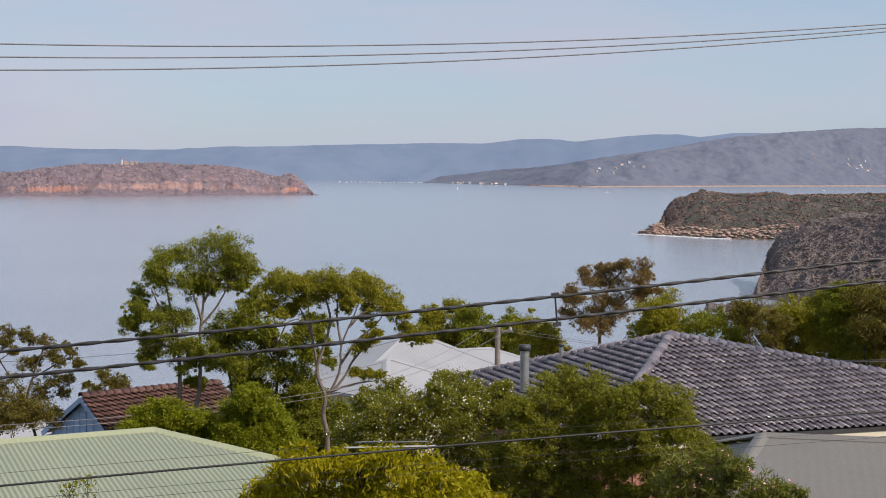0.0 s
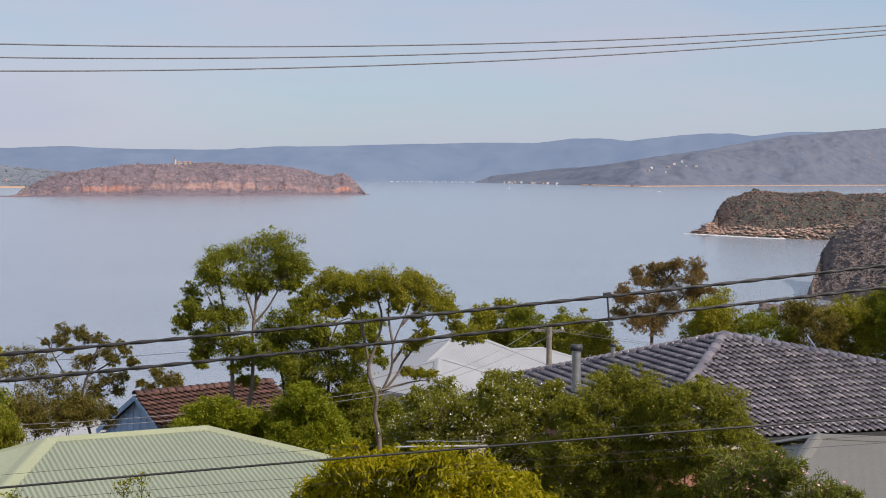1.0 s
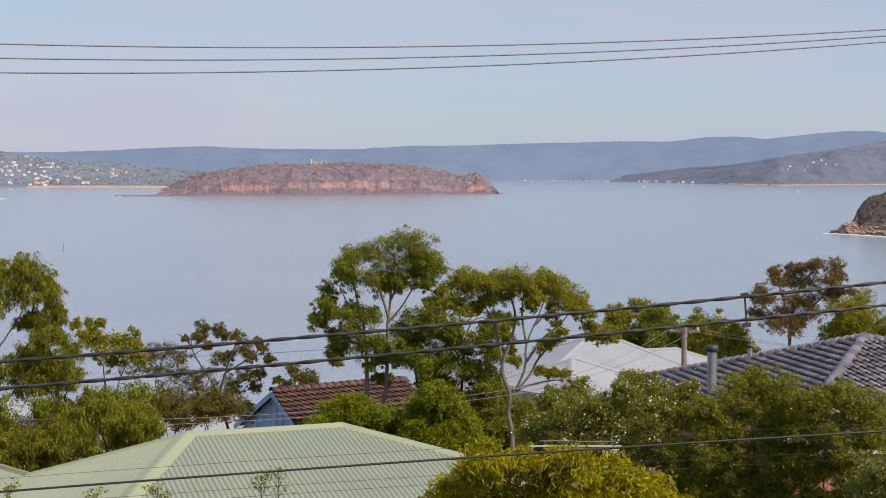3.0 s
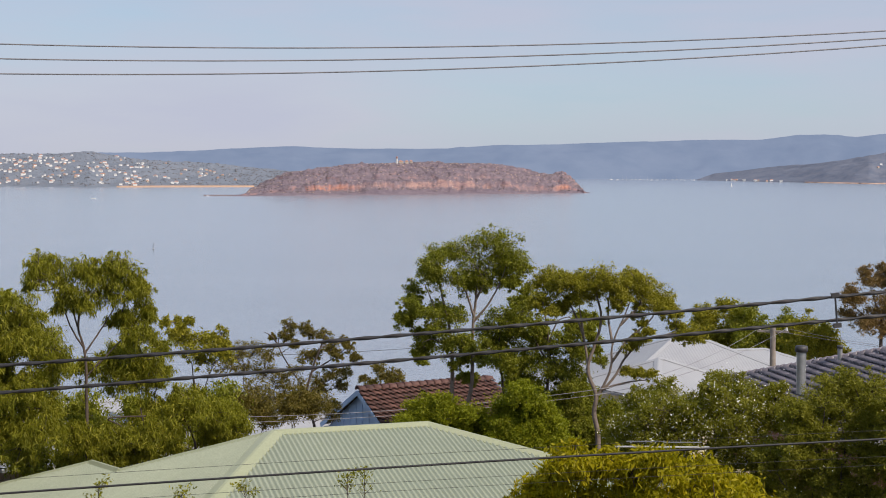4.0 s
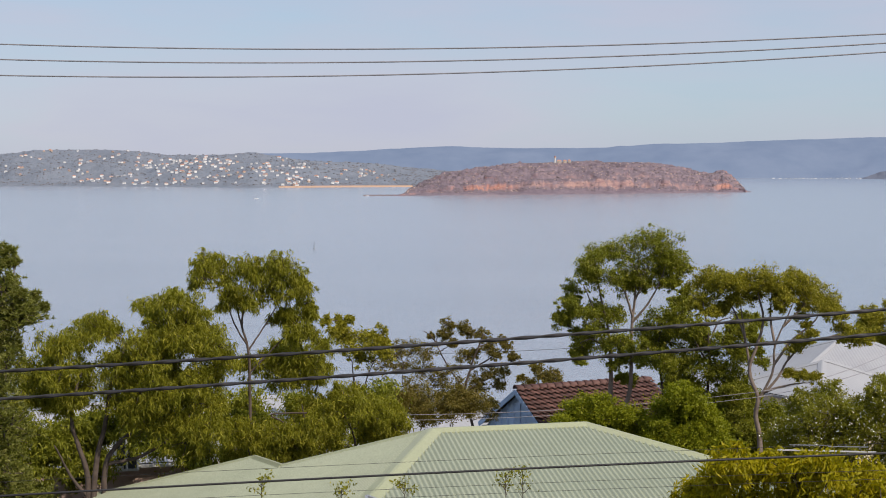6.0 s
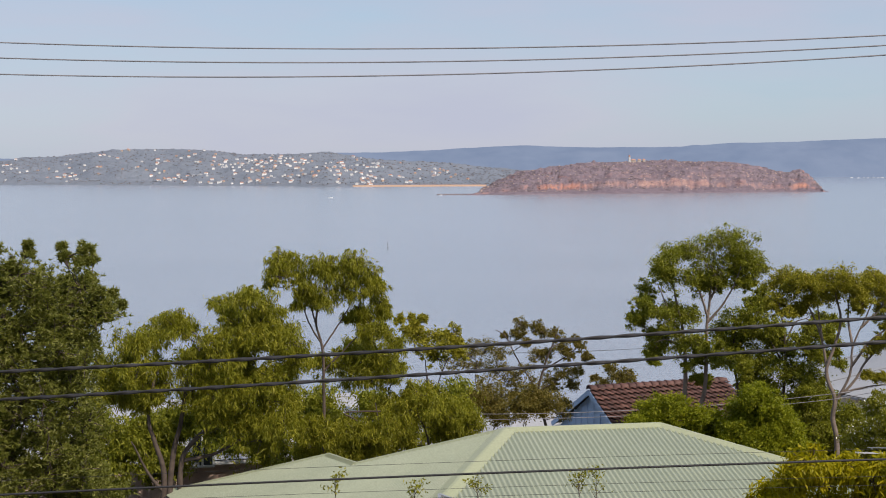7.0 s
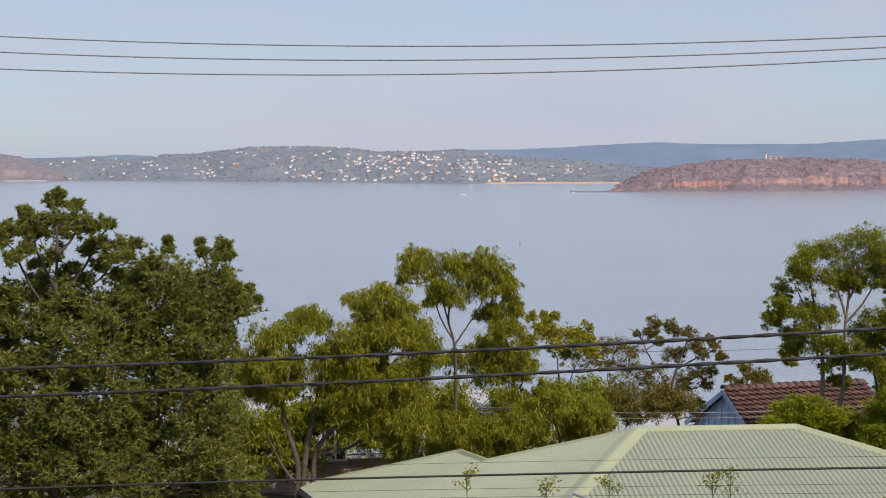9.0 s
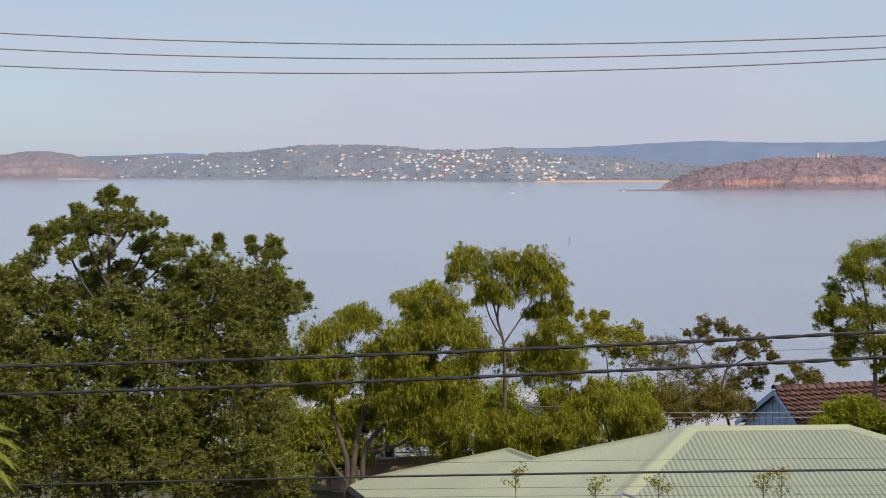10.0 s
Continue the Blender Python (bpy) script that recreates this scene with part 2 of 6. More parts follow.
M_GLASS = worn("dark_window", (0.02, 0.025, 0.03), (0.035, 0.04, 0.05), 1.0, 0.06, 0, 10.0, 0.0)
M_PETAL = worn("pink_petals", (0.75, 0.30, 0.36), (0.85, 0.45, 0.48), 9.0, 0.6, 0, 30.0, 0.0)
M_WHITEPETAL = worn("white_petals", (0.75, 0.74, 0.66), (0.85, 0.84, 0.78), 9.0, 0.6, 0, 30.0, 0.0)


def tile_material(name, c1, c2, c3, rough):
    m, n, l, b = material(name, rough)
    info = n.new("ShaderNodeObjectInfo")
    geo = n.new("ShaderNodeNewGeometry")
    s = n.new("ShaderNodeMath")
    s.operation = "ADD"
    l.new(info.outputs["Random"], s.inputs[0])
    l.new(geo.outputs["Random Per Island"], s.inputs[1])
    fr = n.new("ShaderNodeMath")
    fr.operation = "FRACT"
    l.new(s.outputs[0], fr.inputs[0])
    col = ramp(n, l, fr.outputs[0], [(0.0, c1), (0.6, c2), (1.0, c3)])
    fine = noise_node(n, l, 14.0, 5)
    col = mix(n, l, 0.25, col, ramp(n, l, fine, [(0.3, (0.15, 0.15, 0.15)), (0.7, (0.85, 0.85, 0.85))]), "OVERLAY")
    l.new(col, b.inputs["Base Color"])
    bump(n, l, b, fine, 0.2, 0.01)
    return m


M_DARKTILE = tile_material("grey_glazed_tile", (0.11, 0.10, 0.12), (0.17, 0.155, 0.178), (0.24, 0.215, 0.238), 0.24)
M_REDTILE = tile_material("red_brown_tile", (0.06, 0.028, 0.024), (0.095, 0.043, 0.035), (0.14, 0.068, 0.055), 0.7)
M_BRIGHTTILE = tile_material("bright_red_tile", (0.16, 0.03, 0.026), (0.2, 0.04, 0.034), (0.24, 0.06, 0.05), 0.6)


# ---- sea and land ----
def grid_mesh(name, xyz, smooth=True):
    a, b = xyz.shape[:2]
    i, j = np.meshgrid(np.arange(a - 1), np.arange(b - 1), indexing="ij")
    f = np.stack([i * b + j, (i + 1) * b + j, (i + 1) * b + j + 1, i * b + j + 1], -1).reshape(-1, 4)
    return mesh_of(name, xyz.reshape(-1, 3), f, smooth)


bm = bmesh.new()
ring = [bm.verts.new((6500 * math.cos(a), 6500 * math.sin(a), 0)) for a in np.linspace(0, 2 * math.pi, 64, endpoint=False)]
bm.faces.new(ring)
tagged(part("water", bm, M_SEA), "calm grey-blue bay with faint ripples", "water", kind="structure")


def landform(name, label, az0, az1, shore, crest, depth, mat, profile, rough, cell, na, nr, fine=0.0, kind="structure", category="headland", ledge=0.0):
    """Land that rises from the water: shore gives its distance, crest the slope of the sight line to its skyline,
    profile its section from the water's edge (0) over the crest (1) to the back."""
    azs = np.linspace(az0, az1, na)
    rs = np.linspace(0, 1.25, nr)
    xyz = np.zeros((na, nr, 3))
    pr, pz = [p for p, _ in profile], [q for _, q in profile]
    for i, az in enumerate(azs):
        d0 = lin(shore, az)
        dep = depth * min(1.0, max(0.05, (EYE + lin(crest, az) * (d0 + depth)) / 12.0))
        top = EYE + lin(crest, az) * (d0 + dep)
        sa, ca = math.sin(radians(az)), math.cos(radians(az))
        for j, r in enumerate(rs):
            d = d0 + r * dep
            p = Vector((-sa * d, ca * d, 0)) / cell
            n1 = noise.fractal(p, 1.0, 2.0, 5)
            n2 = noise.fractal(p * 4.3 + Vector((7, 3, 1)), 0.9, 2.0, 4)
            rr = r + 0.10 * n1 * min(1, 4 * r) * max(0, 1.1 - r)
            h = max(top, 0.5) * float(np.interp(rr, pr, pz))
            h += (rough * n1 + fine * n2) * min(1.0, r * 5) * min(1, max(top, 0) / (6 * rough + 1)) * (0.35 if abs(r - 1) < 0.06 else 1.0)
            if ledge:            # flat-lying strata weather into steps
                h += 0.85 * ledge / (2 * math.pi) * math.sin(2 * math.pi * (h + 1.5 * n1) / ledge) * min(1.0, r * 8)
            xyz[i, j] = (-sa * d, ca * d, h if r > 0 else -1.5)
    return tagged(put(name, grid_mesh(name, xyz, False), mat), label, category, kind=kind)


BARREN_CREST = [(18.13, -0.0220), (17.91, -0.0200), (17.27, -0.0138), (16.41, -0.0071), (14.91, -0.0026), (13.62, -0.0008),
                (12.09, 0.0004), (10.39, 0.0006), (8.66, -0.0001), (7.70, -0.0020), (6.95, -0.0057), (6.31, -0.0072),
                (5.77, -0.0061), (5.35, -0.0110), (4.92, -0.0190), (4.81, -0.0205)]
BARREN_SHORE = [(18.2, 2120), (12, 2170), (8, 2250), (4.8, 2330)]
CLIFFY = [(0, 0), (0.06, 0.06), (0.22, 0.16), (0.26, 0.42), (0.36, 0.50), (0.40, 0.62), (0.7, 0.86), (1.0, 1.0), (1.25, 0.9)]
landform("headland_rocky", "rocky sandstone headland with dry scrub, set in the bay", 18.3, 4.75, BARREN_SHORE, BARREN_CREST, 190, M_BARREN, CLIFFY, 4.5, 60.0, 460, 84, 2.2, ledge=6.0)
landform("headland_cape", "scrub-covered sandstone cape with a rock shelf at its foot", -7.4, -21.0,
         [(-7.4, 1045), (-9.96, 1000), (-12.46, 985), (-21, 960)],
         [(-7.47, -0.0430), (-7.85, -0.0394), (-8.27, -0.0345), (-8.47, -0.0270), (-8.78, -0.0213), (-9.72, -0.0152), (-10.98, -0.0172),
          (-12.42, -0.0155), (-13.04, -0.0176), (-14.67, -0.0165), (-16.43, -0.0154), (-21, -0.014)],
         170, M_CAPE, [(0, 0), (0.05, 0.10), (0.20, 0.22), (0.32, 0.42), (0.5, 0.72), (0.62, 0.9), (1.0, 1.0), (1.25, 0.95)], 2.4, 40.0, 280, 80, 1.3, ledge=3.6)
landform("cliff", "steep grey-brown cliff with low scrub above the water", -11.6, -22.0,
         [(-11.6, 545), (-13, 530), (-22, 440)],
         [(-11.60, -0.0900), (-11.75, -0.0800), (-11.97, -0.0706), (-12.26, -0.0557), (-12.66, -0.0452), (-13.68, -0.0368), (-15.09, -0.0310), (-16.44, -0.0270), (-22, -0.015)],
         75, M_CLIFF, [(0, 0), (0.1, 0.25), (0.35, 0.5), (0.7, 0.8), (1.0, 1.0), (1.25, 1.0)], 1.6, 22.0, 220, 70, 0.9, ledge=2.6)
HILLY = [(0, 0), (0.03, 0.05), (0.3, 0.3), (0.6, 0.65), (1.0, 1.0), (1.25, 0.9)]
PALM_CREST = [(46, 0.000), (38.58, 0.0012), (37.45, 0.0026), (35.78, 0.0018), (34.73, 0.0039), (33.46, 0.0054), (31.76, 0.0083), (28.98, 0.0100),
              (27.47, 0.0073), (26.61, 0.0057), (25.75, 0.0068), (23.60, 0.0063), (22.31, 0.0032), (19.32, 0.0001), (17.21, -0.0038), (14, -0.009)]
PALM_SHORE = [(46, 4100), (42.5, 3960), (32.2, 3360), (23.6, 2930), (14, 2930)]
landform("hillside_town", "hazy green hillside dotted with houses across the bay", 46, 14, PALM_SHORE, PALM_CREST, 520, M_TOWN_HAZED, HILLY, 9.0, 160.0, 420, 50, 3.0)
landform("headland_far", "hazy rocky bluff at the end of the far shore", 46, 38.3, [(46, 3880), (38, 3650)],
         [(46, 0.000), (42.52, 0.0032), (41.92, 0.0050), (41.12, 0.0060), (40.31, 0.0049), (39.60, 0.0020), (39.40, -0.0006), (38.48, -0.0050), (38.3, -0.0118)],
         140, M_BLUFF_HAZED, CLIFFY, 3.5, 70.0, 160, 50, 2.0, ledge=8.0)
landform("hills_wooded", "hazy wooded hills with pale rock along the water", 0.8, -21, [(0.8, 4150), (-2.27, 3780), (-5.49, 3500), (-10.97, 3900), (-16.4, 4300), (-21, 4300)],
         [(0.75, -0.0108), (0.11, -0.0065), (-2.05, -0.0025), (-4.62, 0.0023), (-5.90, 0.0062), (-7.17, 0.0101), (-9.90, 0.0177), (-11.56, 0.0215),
          (-13.0, 0.0241), (-14.62, 0.0260), (-16.37, 0.0267), (-21, 0.027)], 420, M_MID_HAZED, HILLY, 14.0, 190.0, 380, 60, 4.0)
landform("backdrop_range", "distant wooded range along the skyline, blue with haze", 46, -21,
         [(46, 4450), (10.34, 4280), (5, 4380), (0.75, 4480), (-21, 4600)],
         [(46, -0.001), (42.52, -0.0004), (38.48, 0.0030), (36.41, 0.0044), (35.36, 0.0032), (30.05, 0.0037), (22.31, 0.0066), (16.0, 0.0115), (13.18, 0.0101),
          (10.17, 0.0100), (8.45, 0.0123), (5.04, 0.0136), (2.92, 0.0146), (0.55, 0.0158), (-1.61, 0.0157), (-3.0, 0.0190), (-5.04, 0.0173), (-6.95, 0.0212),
          (-8.85, 0.0228), (-9.69, 0.0207), (-10.94, 0.0233), (-12.69, 0.0238), (-21, 0.0240)], 300, M_FAR_GLOW, HILLY, 8.0, 240.0, 420, 24, 3.0, category="hills")


def ground_z(x, y):
    """Height of the near hillside below the eye."""
    d = y + 0.18 * abs(x)
    z = float(np.interp(d, [-80, -6, 8, 20, 45, 62, 85, 120, 200, 300, 420], [-3.0, -4.6, -8.6, -9.8, -10.6, -13.5, -17.0, -23.0, -38.0, -52.0, -56.0]))
    return EYE + z + 0.35 * noise.fractal(Vector((x, y, 0)) / 9.0, 1.0, 2.0, 4)


gx, gy = np.linspace(-320, 320, 161), np.linspace(-80, 420, 141)
gxyz = np.array([[(x, y, ground_z(x, y)) for y in gy] for x in gx])
tagged(put("ground", grid_mesh("ground", gxyz), M_SOIL), "dark sloping ground under trees and houses", "ground", kind="structure")


# ---- roofs and houses ----
def inside(poly, u, v):
    """Whether (u, v) lies in the convex outline poly."""
    sign = 0
    for (x0, y0), (x1, y1) in zip(poly, poly[1:] + poly[:1]):
        c = (x1 - x0) * (v - y0) - (y1 - y0) * (u - x0)
        if abs(c) > 1e-9:
            if sign and (c > 0) != (sign > 0):
                return False
            sign = c
    return True


def face_frame(corners):
    """Origin, along-the-eave, up-the-slope and normal of a roof face whose first two corners are its eave."""
    o = Vector(corners[0])
    u = (Vector(corners[1]) - o).normalized()
    far = Vector(corners[2]) - o
    n = u.cross(far).normalized()
    if n.z < 0:
        n = -n
    v = n.cross(u).normalized()
    if v.dot(far) < 0:
        v = -v
    return o, u, v, n


def corrugated(corners, wave=0.076, depth=0.017, steps=5):
    o, u, v, n = face_frame(corners)
    poly = [((Vector(c) - o).dot(u), (Vector(c) - o).dot(v)) for c in corners]
    u0, u1 = min(p[0] for p in poly), max(p[0] for p in poly)
    us = np.linspace(u0 + 1e-4, u1 - 1e-4, max(8, int((u1 - u0) / wave * steps)))
    vs, fs = [], []
    for x in us:
        hits = []
        for (x0, y0), (x1, y1) in zip(poly, poly[1:] + poly[:1]):
            if (x0 - x) * (x1 - x) <= 0 and abs(x1 - x0) > 1e-9:
                hits.append(y0 + (y1 - y0) * (x - x0) / (x1 - x0))
        lift = n * (depth * math.cos(2 * math.pi * x / wave))
        for y in (min(hits), max(hits)):
            vs.append(o + u * x + v * y + lift)
    fs = [(2 * i, 2 * i + 2, 2 * i + 3, 2 * i + 1) for i in range(len(us) - 1)]
    return np.array([tuple(p) for p in vs]), np.array(fs)


def capping(a, b, w=0.3, sag=0.06, lift=0.035):
    """A folded metal cap over a hip or ridge."""
    a, b = Vector(a) + Vector((0, 0, lift)), Vector(b) + Vector((0, 0, lift))
    ax = (b - a).normalized()
    side = ax.cross(Vector((0, 0, 1))).normalized()
    bm = bmesh.new()
    ring = [(-w / 2, -sag), (-w / 2, -sag - 0.02), (w / 2, -sag - 0.02), (w / 2, -sag), (0.03, 0.012), (-0.03, 0.012)]
    va = [bm.verts.new(a + side * x + Vector((0, 0, z))) for x, z in ring]
    vb = [bm.verts.new(b + side * x + Vector((0, 0, z))) for x, z in ring]
    bm.faces.new(va)
    bm.faces.new(vb[::-1])
    for i in range(6):
        j = (i + 1) % 6
        bm.faces.new((va[i], vb[i], vb[j], va[j]))
    return bm


def tile_mesh(name, w=0.30, length=0.36, rise=0.075):
    """One interlocking roof tile: a roll and a pan, its lower edge lifted over the row below."""
    xs = [-0.5, -0.36, -0.2, -0.04, 0.08, 0.5]
    zs = [0.2, 0.85, 1.0, 0.7, 0.12, 0.0]
    v, f = [], []
    for y, lift, drop in ((0, 0.105, 0.03), (0, 0.105, 0.0), (length, -0.015, 0.0)):
        for x, z in zip(xs, zs):
            v.append((x * w, y, z * rise + lift - drop))
    k = len(xs)
    for r in range(2):
        for i in range(k - 1):
            f.append((r * k + i, r * k + i + 1, (r + 1) * k + i + 1, (r + 1) * k + i))
    return mesh_of(name, v, f)


def cap_mesh(name, length=0.42, w=0.36):
    v, f = [], []
    ang = np.linspace(-0.15, math.pi + 0.15, 7)
    for y, s in ((0, 1.0), (0.0, 1.3), (length, 0.8)):
        for a in ang:
            v.append((math.cos(a) * w / 2 * s, y, math.sin(a) * w / 2 * s * 0.8))
    for r in range(2):
        for i in range(6):
            f.append((r * 7 + i, r * 7 + i + 1, (r + 1) * 7 + i + 1, (r + 1) * 7 + i))
    return mesh_of(name, v, f)


def lay_tiles(corners, mesh, mat, parent, single, w=0.30, row=0.32, name="tile"):
    """Tiles over a roof face: the first ones singly, the others as one piece."""
    o, u, v, n = face_frame(corners)
    poly = [((Vector(c) - o).dot(u), (Vector(c) - o).dot(v)) for c in corners]
    u0, u1 = min(p[0] for p in poly), max(p[0] for p in poly)
    v1 = max(p[1] for p in poly)
    base = Matrix((u, v, n)).transposed().to_4x4()
    if base.determinant() < 0:
        base = Matrix((-u, v, n)).transposed().to_4x4()
    if not mesh.materials:
        mesh.materials.append(mat)
    mv = np.empty(len(mesh.vertices) * 3, np.float32)
    mesh.vertices.foreach_get("co", mv)
    mv = mv.reshape(-1, 3)
    mf = np.array([tuple(p.vertices) for p in mesh.polygons])
    rest, rng = [], random.Random(5)
    made = 0
    for r in range(int(v1 / row) + 1):
        for c in range(int((u1 - u0) / w) + 1):
            x, y = u0 + (c + 0.5) * w, (r + 0.02) * row
            if not inside(poly, x, y + row * 0.45):
                continue
            m = Matrix.Translation(o + u * x + v * y + n * (0.02 + rng.uniform(-0.003, 0.003))) @ base @ pose(0, 0, 0, rng.uniform(-0.6, 0.6), rng.uniform(-1, 1), rng.uniform(-0.5, 0.5))
            if made < single:
                ob = new(name, mesh)
                ob.parent, ob.matrix_basis = parent, m
                made += 1
            else:
                a = np.array(m)
                rest.append((mv @ a[:3, :3].T + a[:3, 3], mf))
    if rest:
        tagged(put("tiles", mesh_of("tiles", *merge(rest)), mat, parent), kind="stuff")


def lay_caps(a, b, mesh, mat, parent, name="ridge_tile"):
    a, b = Vector(a), Vector(b)
    ax = (b - a).normalized()
    side = ax.cross(Vector((0, 0, 1))).normalized()
    up = side.cross(ax)
    base = Matrix((side, ax, up)).transposed().to_4x4()
    if not mesh.materials:
        mesh.materials.append(mat)
    for i in range(int((b - a).length / 0.36)):
        ob = new(name, mesh)
        ob.parent = parent
        ob.matrix_basis = Matrix.Translation(a + ax * (0.36 * i) + up * 0.03) @ base @ pose(0, 0, 0, 1.5, 0, 0)


def deck(corners, mat, parent, name="roof_deck", drop=0.05):
    bm = bmesh.new()
    slab(bm, [Vector(c) - Vector((0, 0, drop)) for c in corners], 0.05)
    return part(name, bm, mat, parent)


def wall(a, b, low, thick, mat, parent, name="wall"):
    """An upright wall below the line from a to b, down to the height low."""
    a, b = Vector(a), Vector(b)
    side = (b - a).cross(Vector((0, 0, 1))).normalized() * thick / 2
    bm = bmesh.new()
    pts = [a + side, b + side, b - side, a - side]
    top = [bm.verts.new(p) for p in pts]
    bot = [bm.verts.new((p.x, p.y, low)) for p in pts]
    bm.faces.new(top)
    bm.faces.new(bot[::-1])
    for i in range(4):
        j = (i + 1) % 4
        bm.faces.new((top[i], bot[i], bot[j], top[j]))
    return part(name, bm, mat, parent)


def gutter(a, b, mat, parent, w=0.11, h=0.10):
    bm = bmesh.new()
    beam(bm, Vector(a) - Vector((0, 0, 0.09)), Vector(b) - Vector((0, 0, 0.09)), w, h)
    return part("gutter", bm, mat, parent)


def window(a, b, low, high, parent):
    """A framed window on a wall line from a to b."""
    a, b = Vector(a), Vector(b)
    win = part("window", beam(bmesh.new(), (a.x, a.y, (low + high) / 2), (b.x, b.y, (low + high) / 2), 0.05, high - low), M_GLASS, parent, "dark glass pane")
    bm = bmesh.new()
    for z in (low, high):
        beam(bm, (a.x, a.y, z), (b.x, b.y, z), 0.10, 0.07)
    for t in (0, 0.5, 1):
        p = a.lerp(b, t)
        beam(bm, (p.x, p.y, low - 0.03), (p.x, p.y, high + 0.03), 0.10, 0.07, (0.3, 0.9, 0))
    part("window_frame", bm, M_WHITE, win)


def hip_house(name, label, ra, rb, half, slope, roof_mat, cap_mat, wall_mat, wave=0.076, ribs=0.004, end=None, cap_w=0.3, fascia_mat=None):
    """A house under a hipped sheet-metal roof: ra, rb the ridge's ends, half its half width."""
    ra, rb = Vector(ra), Vector((rb[0], rb[1], ra[2]))
    ax = Vector((rb.x - ra.x, rb.y - ra.y, 0)).normalized()
    side = Vector((ax.y, -ax.x, 0))
    end = half if end is None else end
    drop = Vector((0, 0, -half * slope))
    c = {(i, j): (rb + ax * end if i else ra - ax * end) + side * (half if j else -half) + drop for i in (0, 1) for j in (0, 1)}
    house = thing(name, label, "house")
    faces = [(c[0, 1], c[1, 1], rb, ra), (c[1, 0], c[0, 0], ra, rb), (c[0, 0], c[0, 1], ra), (c[1, 1], c[1, 0], rb)]
    for f in faces:
        o, u, v, n = face_frame(f)
        roof = put("roof", mesh_of("roof", *corrugated(f, wave, ribs)), roof_mat, house)
        deck(f, M_DARKMETAL, house)
    part("ridge_capping", capping(ra, rb, cap_w), cap_mat, house)
    for p, q in ((ra, c[0, 0]), (ra, c[0, 1]), (rb, c[1, 0]), (rb, c[1, 1])):
        part("hip_capping", capping(p, q, cap_w), cap_mat, house)
    loop = [c[0, 0], c[0, 1], c[1, 1], c[1, 0]]
    mid = (ra + rb) / 2
    for p, q in zip(loop, loop[1:] + loop[:1]):
        gutter(p, q, fascia_mat or cap_mat, house)
        inn = [Vector((mid.x + (s.x - mid.x) * 0.9, mid.y + (s.y - mid.y) * 0.9, s.z - 0.12)) for s in (p, q)]
        low = min(ground_z(inn[0].x, inn[0].y), ground_z(inn[1].x, inn[1].y)) - 0.4
        wall(inn[0], inn[1], low, 0.2, wall_mat, house)
    return house


# the pale green house below the camera
GA, GB = seen(10.93, -0.1741, 32.6), seen(16.79, -0.1786, 31.75)
GB.z = GA.z
gax = Vector((GA.x - GB.x, GA.y - GB.y, 0)).normalized()
gside = Vector((gax.y, -gax.x, 0))
END, FRONT = 0.36, 0.212        # pitch of the end that carries the wing, and of the long side


def green_at(along, side, z):
    return GB + gax * along + gside * side + Vector((0, 0, z))


green = thing("house", "house under a pale green corrugated steel hip roof", "house")
RIDGE = (GA - GB).length
G_HIP = green_at(-4.2 * FRONT / END, 4.2, -4.2 * FRONT)
G_RHIP = green_at(RIDGE + 4.2 * 0.967, 4.2, -4.2 * FRONT)
G_NOTCH, G_PEAK = green_at(-2.99, -2.23, -2.99 * END), green_at(-3.43, -4.21, -3.43 * END)
G_CORNER, G_EAVE, G_LOW = green_at(-7.39, -7.29, -7.39 * END), green_at(-6.78, -4.35, -6.78 * END), green_at(-5.6, 1.5, -5.6 * END)
G_BACK = green_at(RIDGE + 3.0, -5.2, -1.7)
G_BACKL = green_at(-3.2, -5.2, -1.7)
for f in ((G_HIP, G_RHIP, GA, GB), (G_RHIP, G_BACK, GA), (G_CORNER, G_EAVE, G_LOW, G_HIP, GB, G_NOTCH, G_PEAK), (G_BACK, G_BACKL, GB, GA)):
    put("roof", mesh_of("roof", *corrugated(f, 0.105, 0.017, 8)), M_GREENROOF, green)
deck((G_HIP, G_RHIP, GA, GB), M_DARKMETAL, green, drop=0.08)
for p, q, w in ((GB, GA, 0.34), (GB, G_HIP, 0.44), (GA, G_RHIP, 0.34), (GA, G_BACK, 0.3), (GB, G_NOTCH, 0.16), (G_NOTCH, G_PEAK, 0.2), (G_PEAK, G_CORNER, 0.16)):
    part("ridge_capping" if q is GA else "hip_capping", capping(p, q, w, 0.05 if w > 0.4 else 0.06), M_GREENCAP, green)
for p, q in ((G_NOTCH, G_PEAK), (G_PEAK, G_CORNER), (GB, G_NOTCH)):
    off = Vector((0, 0, -0.13))
    part("barge_flashing", beam(bmesh.new(), p + off, q + off, 0.05, 0.16), M_GREENROOF, green)
gutter(G_CORNER, G_EAVE, M_DARKMETAL, green)
gutter(G_EAVE, G_LOW, M_DARKMETAL, green)
glow = ground_z(GB.x, GB.y) - 0.6
inset = [green_at(-6.2, -6.0, -2.75), green_at(-5.0, 1.0, -2.35), green_at(-2.2, 3.7, -1.3), green_at(RIDGE + 3.2, 3.7, -1.3), green_at(RIDGE + 2.2, -4.6, -1.95), green_at(-2.6, -4.8, -2.0)]
for p, q in zip(inset, inset[1:] + inset[:1]):
    wall(p, q, glow, 0.2, M_PINKBRICK, green)
bm = bmesh.new()
SK = seen(19.35, -0.2227, 27.6)
beam(bm, SK, SK + gax * 0.7 + gside * 0.5 + Vector((0, 0, -0.2)), 0.06, 0.04)
beam(bm, SK, SK - gax * 0.1 + gside * 0.8 + Vector((0, 0, -0.25)), 0.06, 0.04)
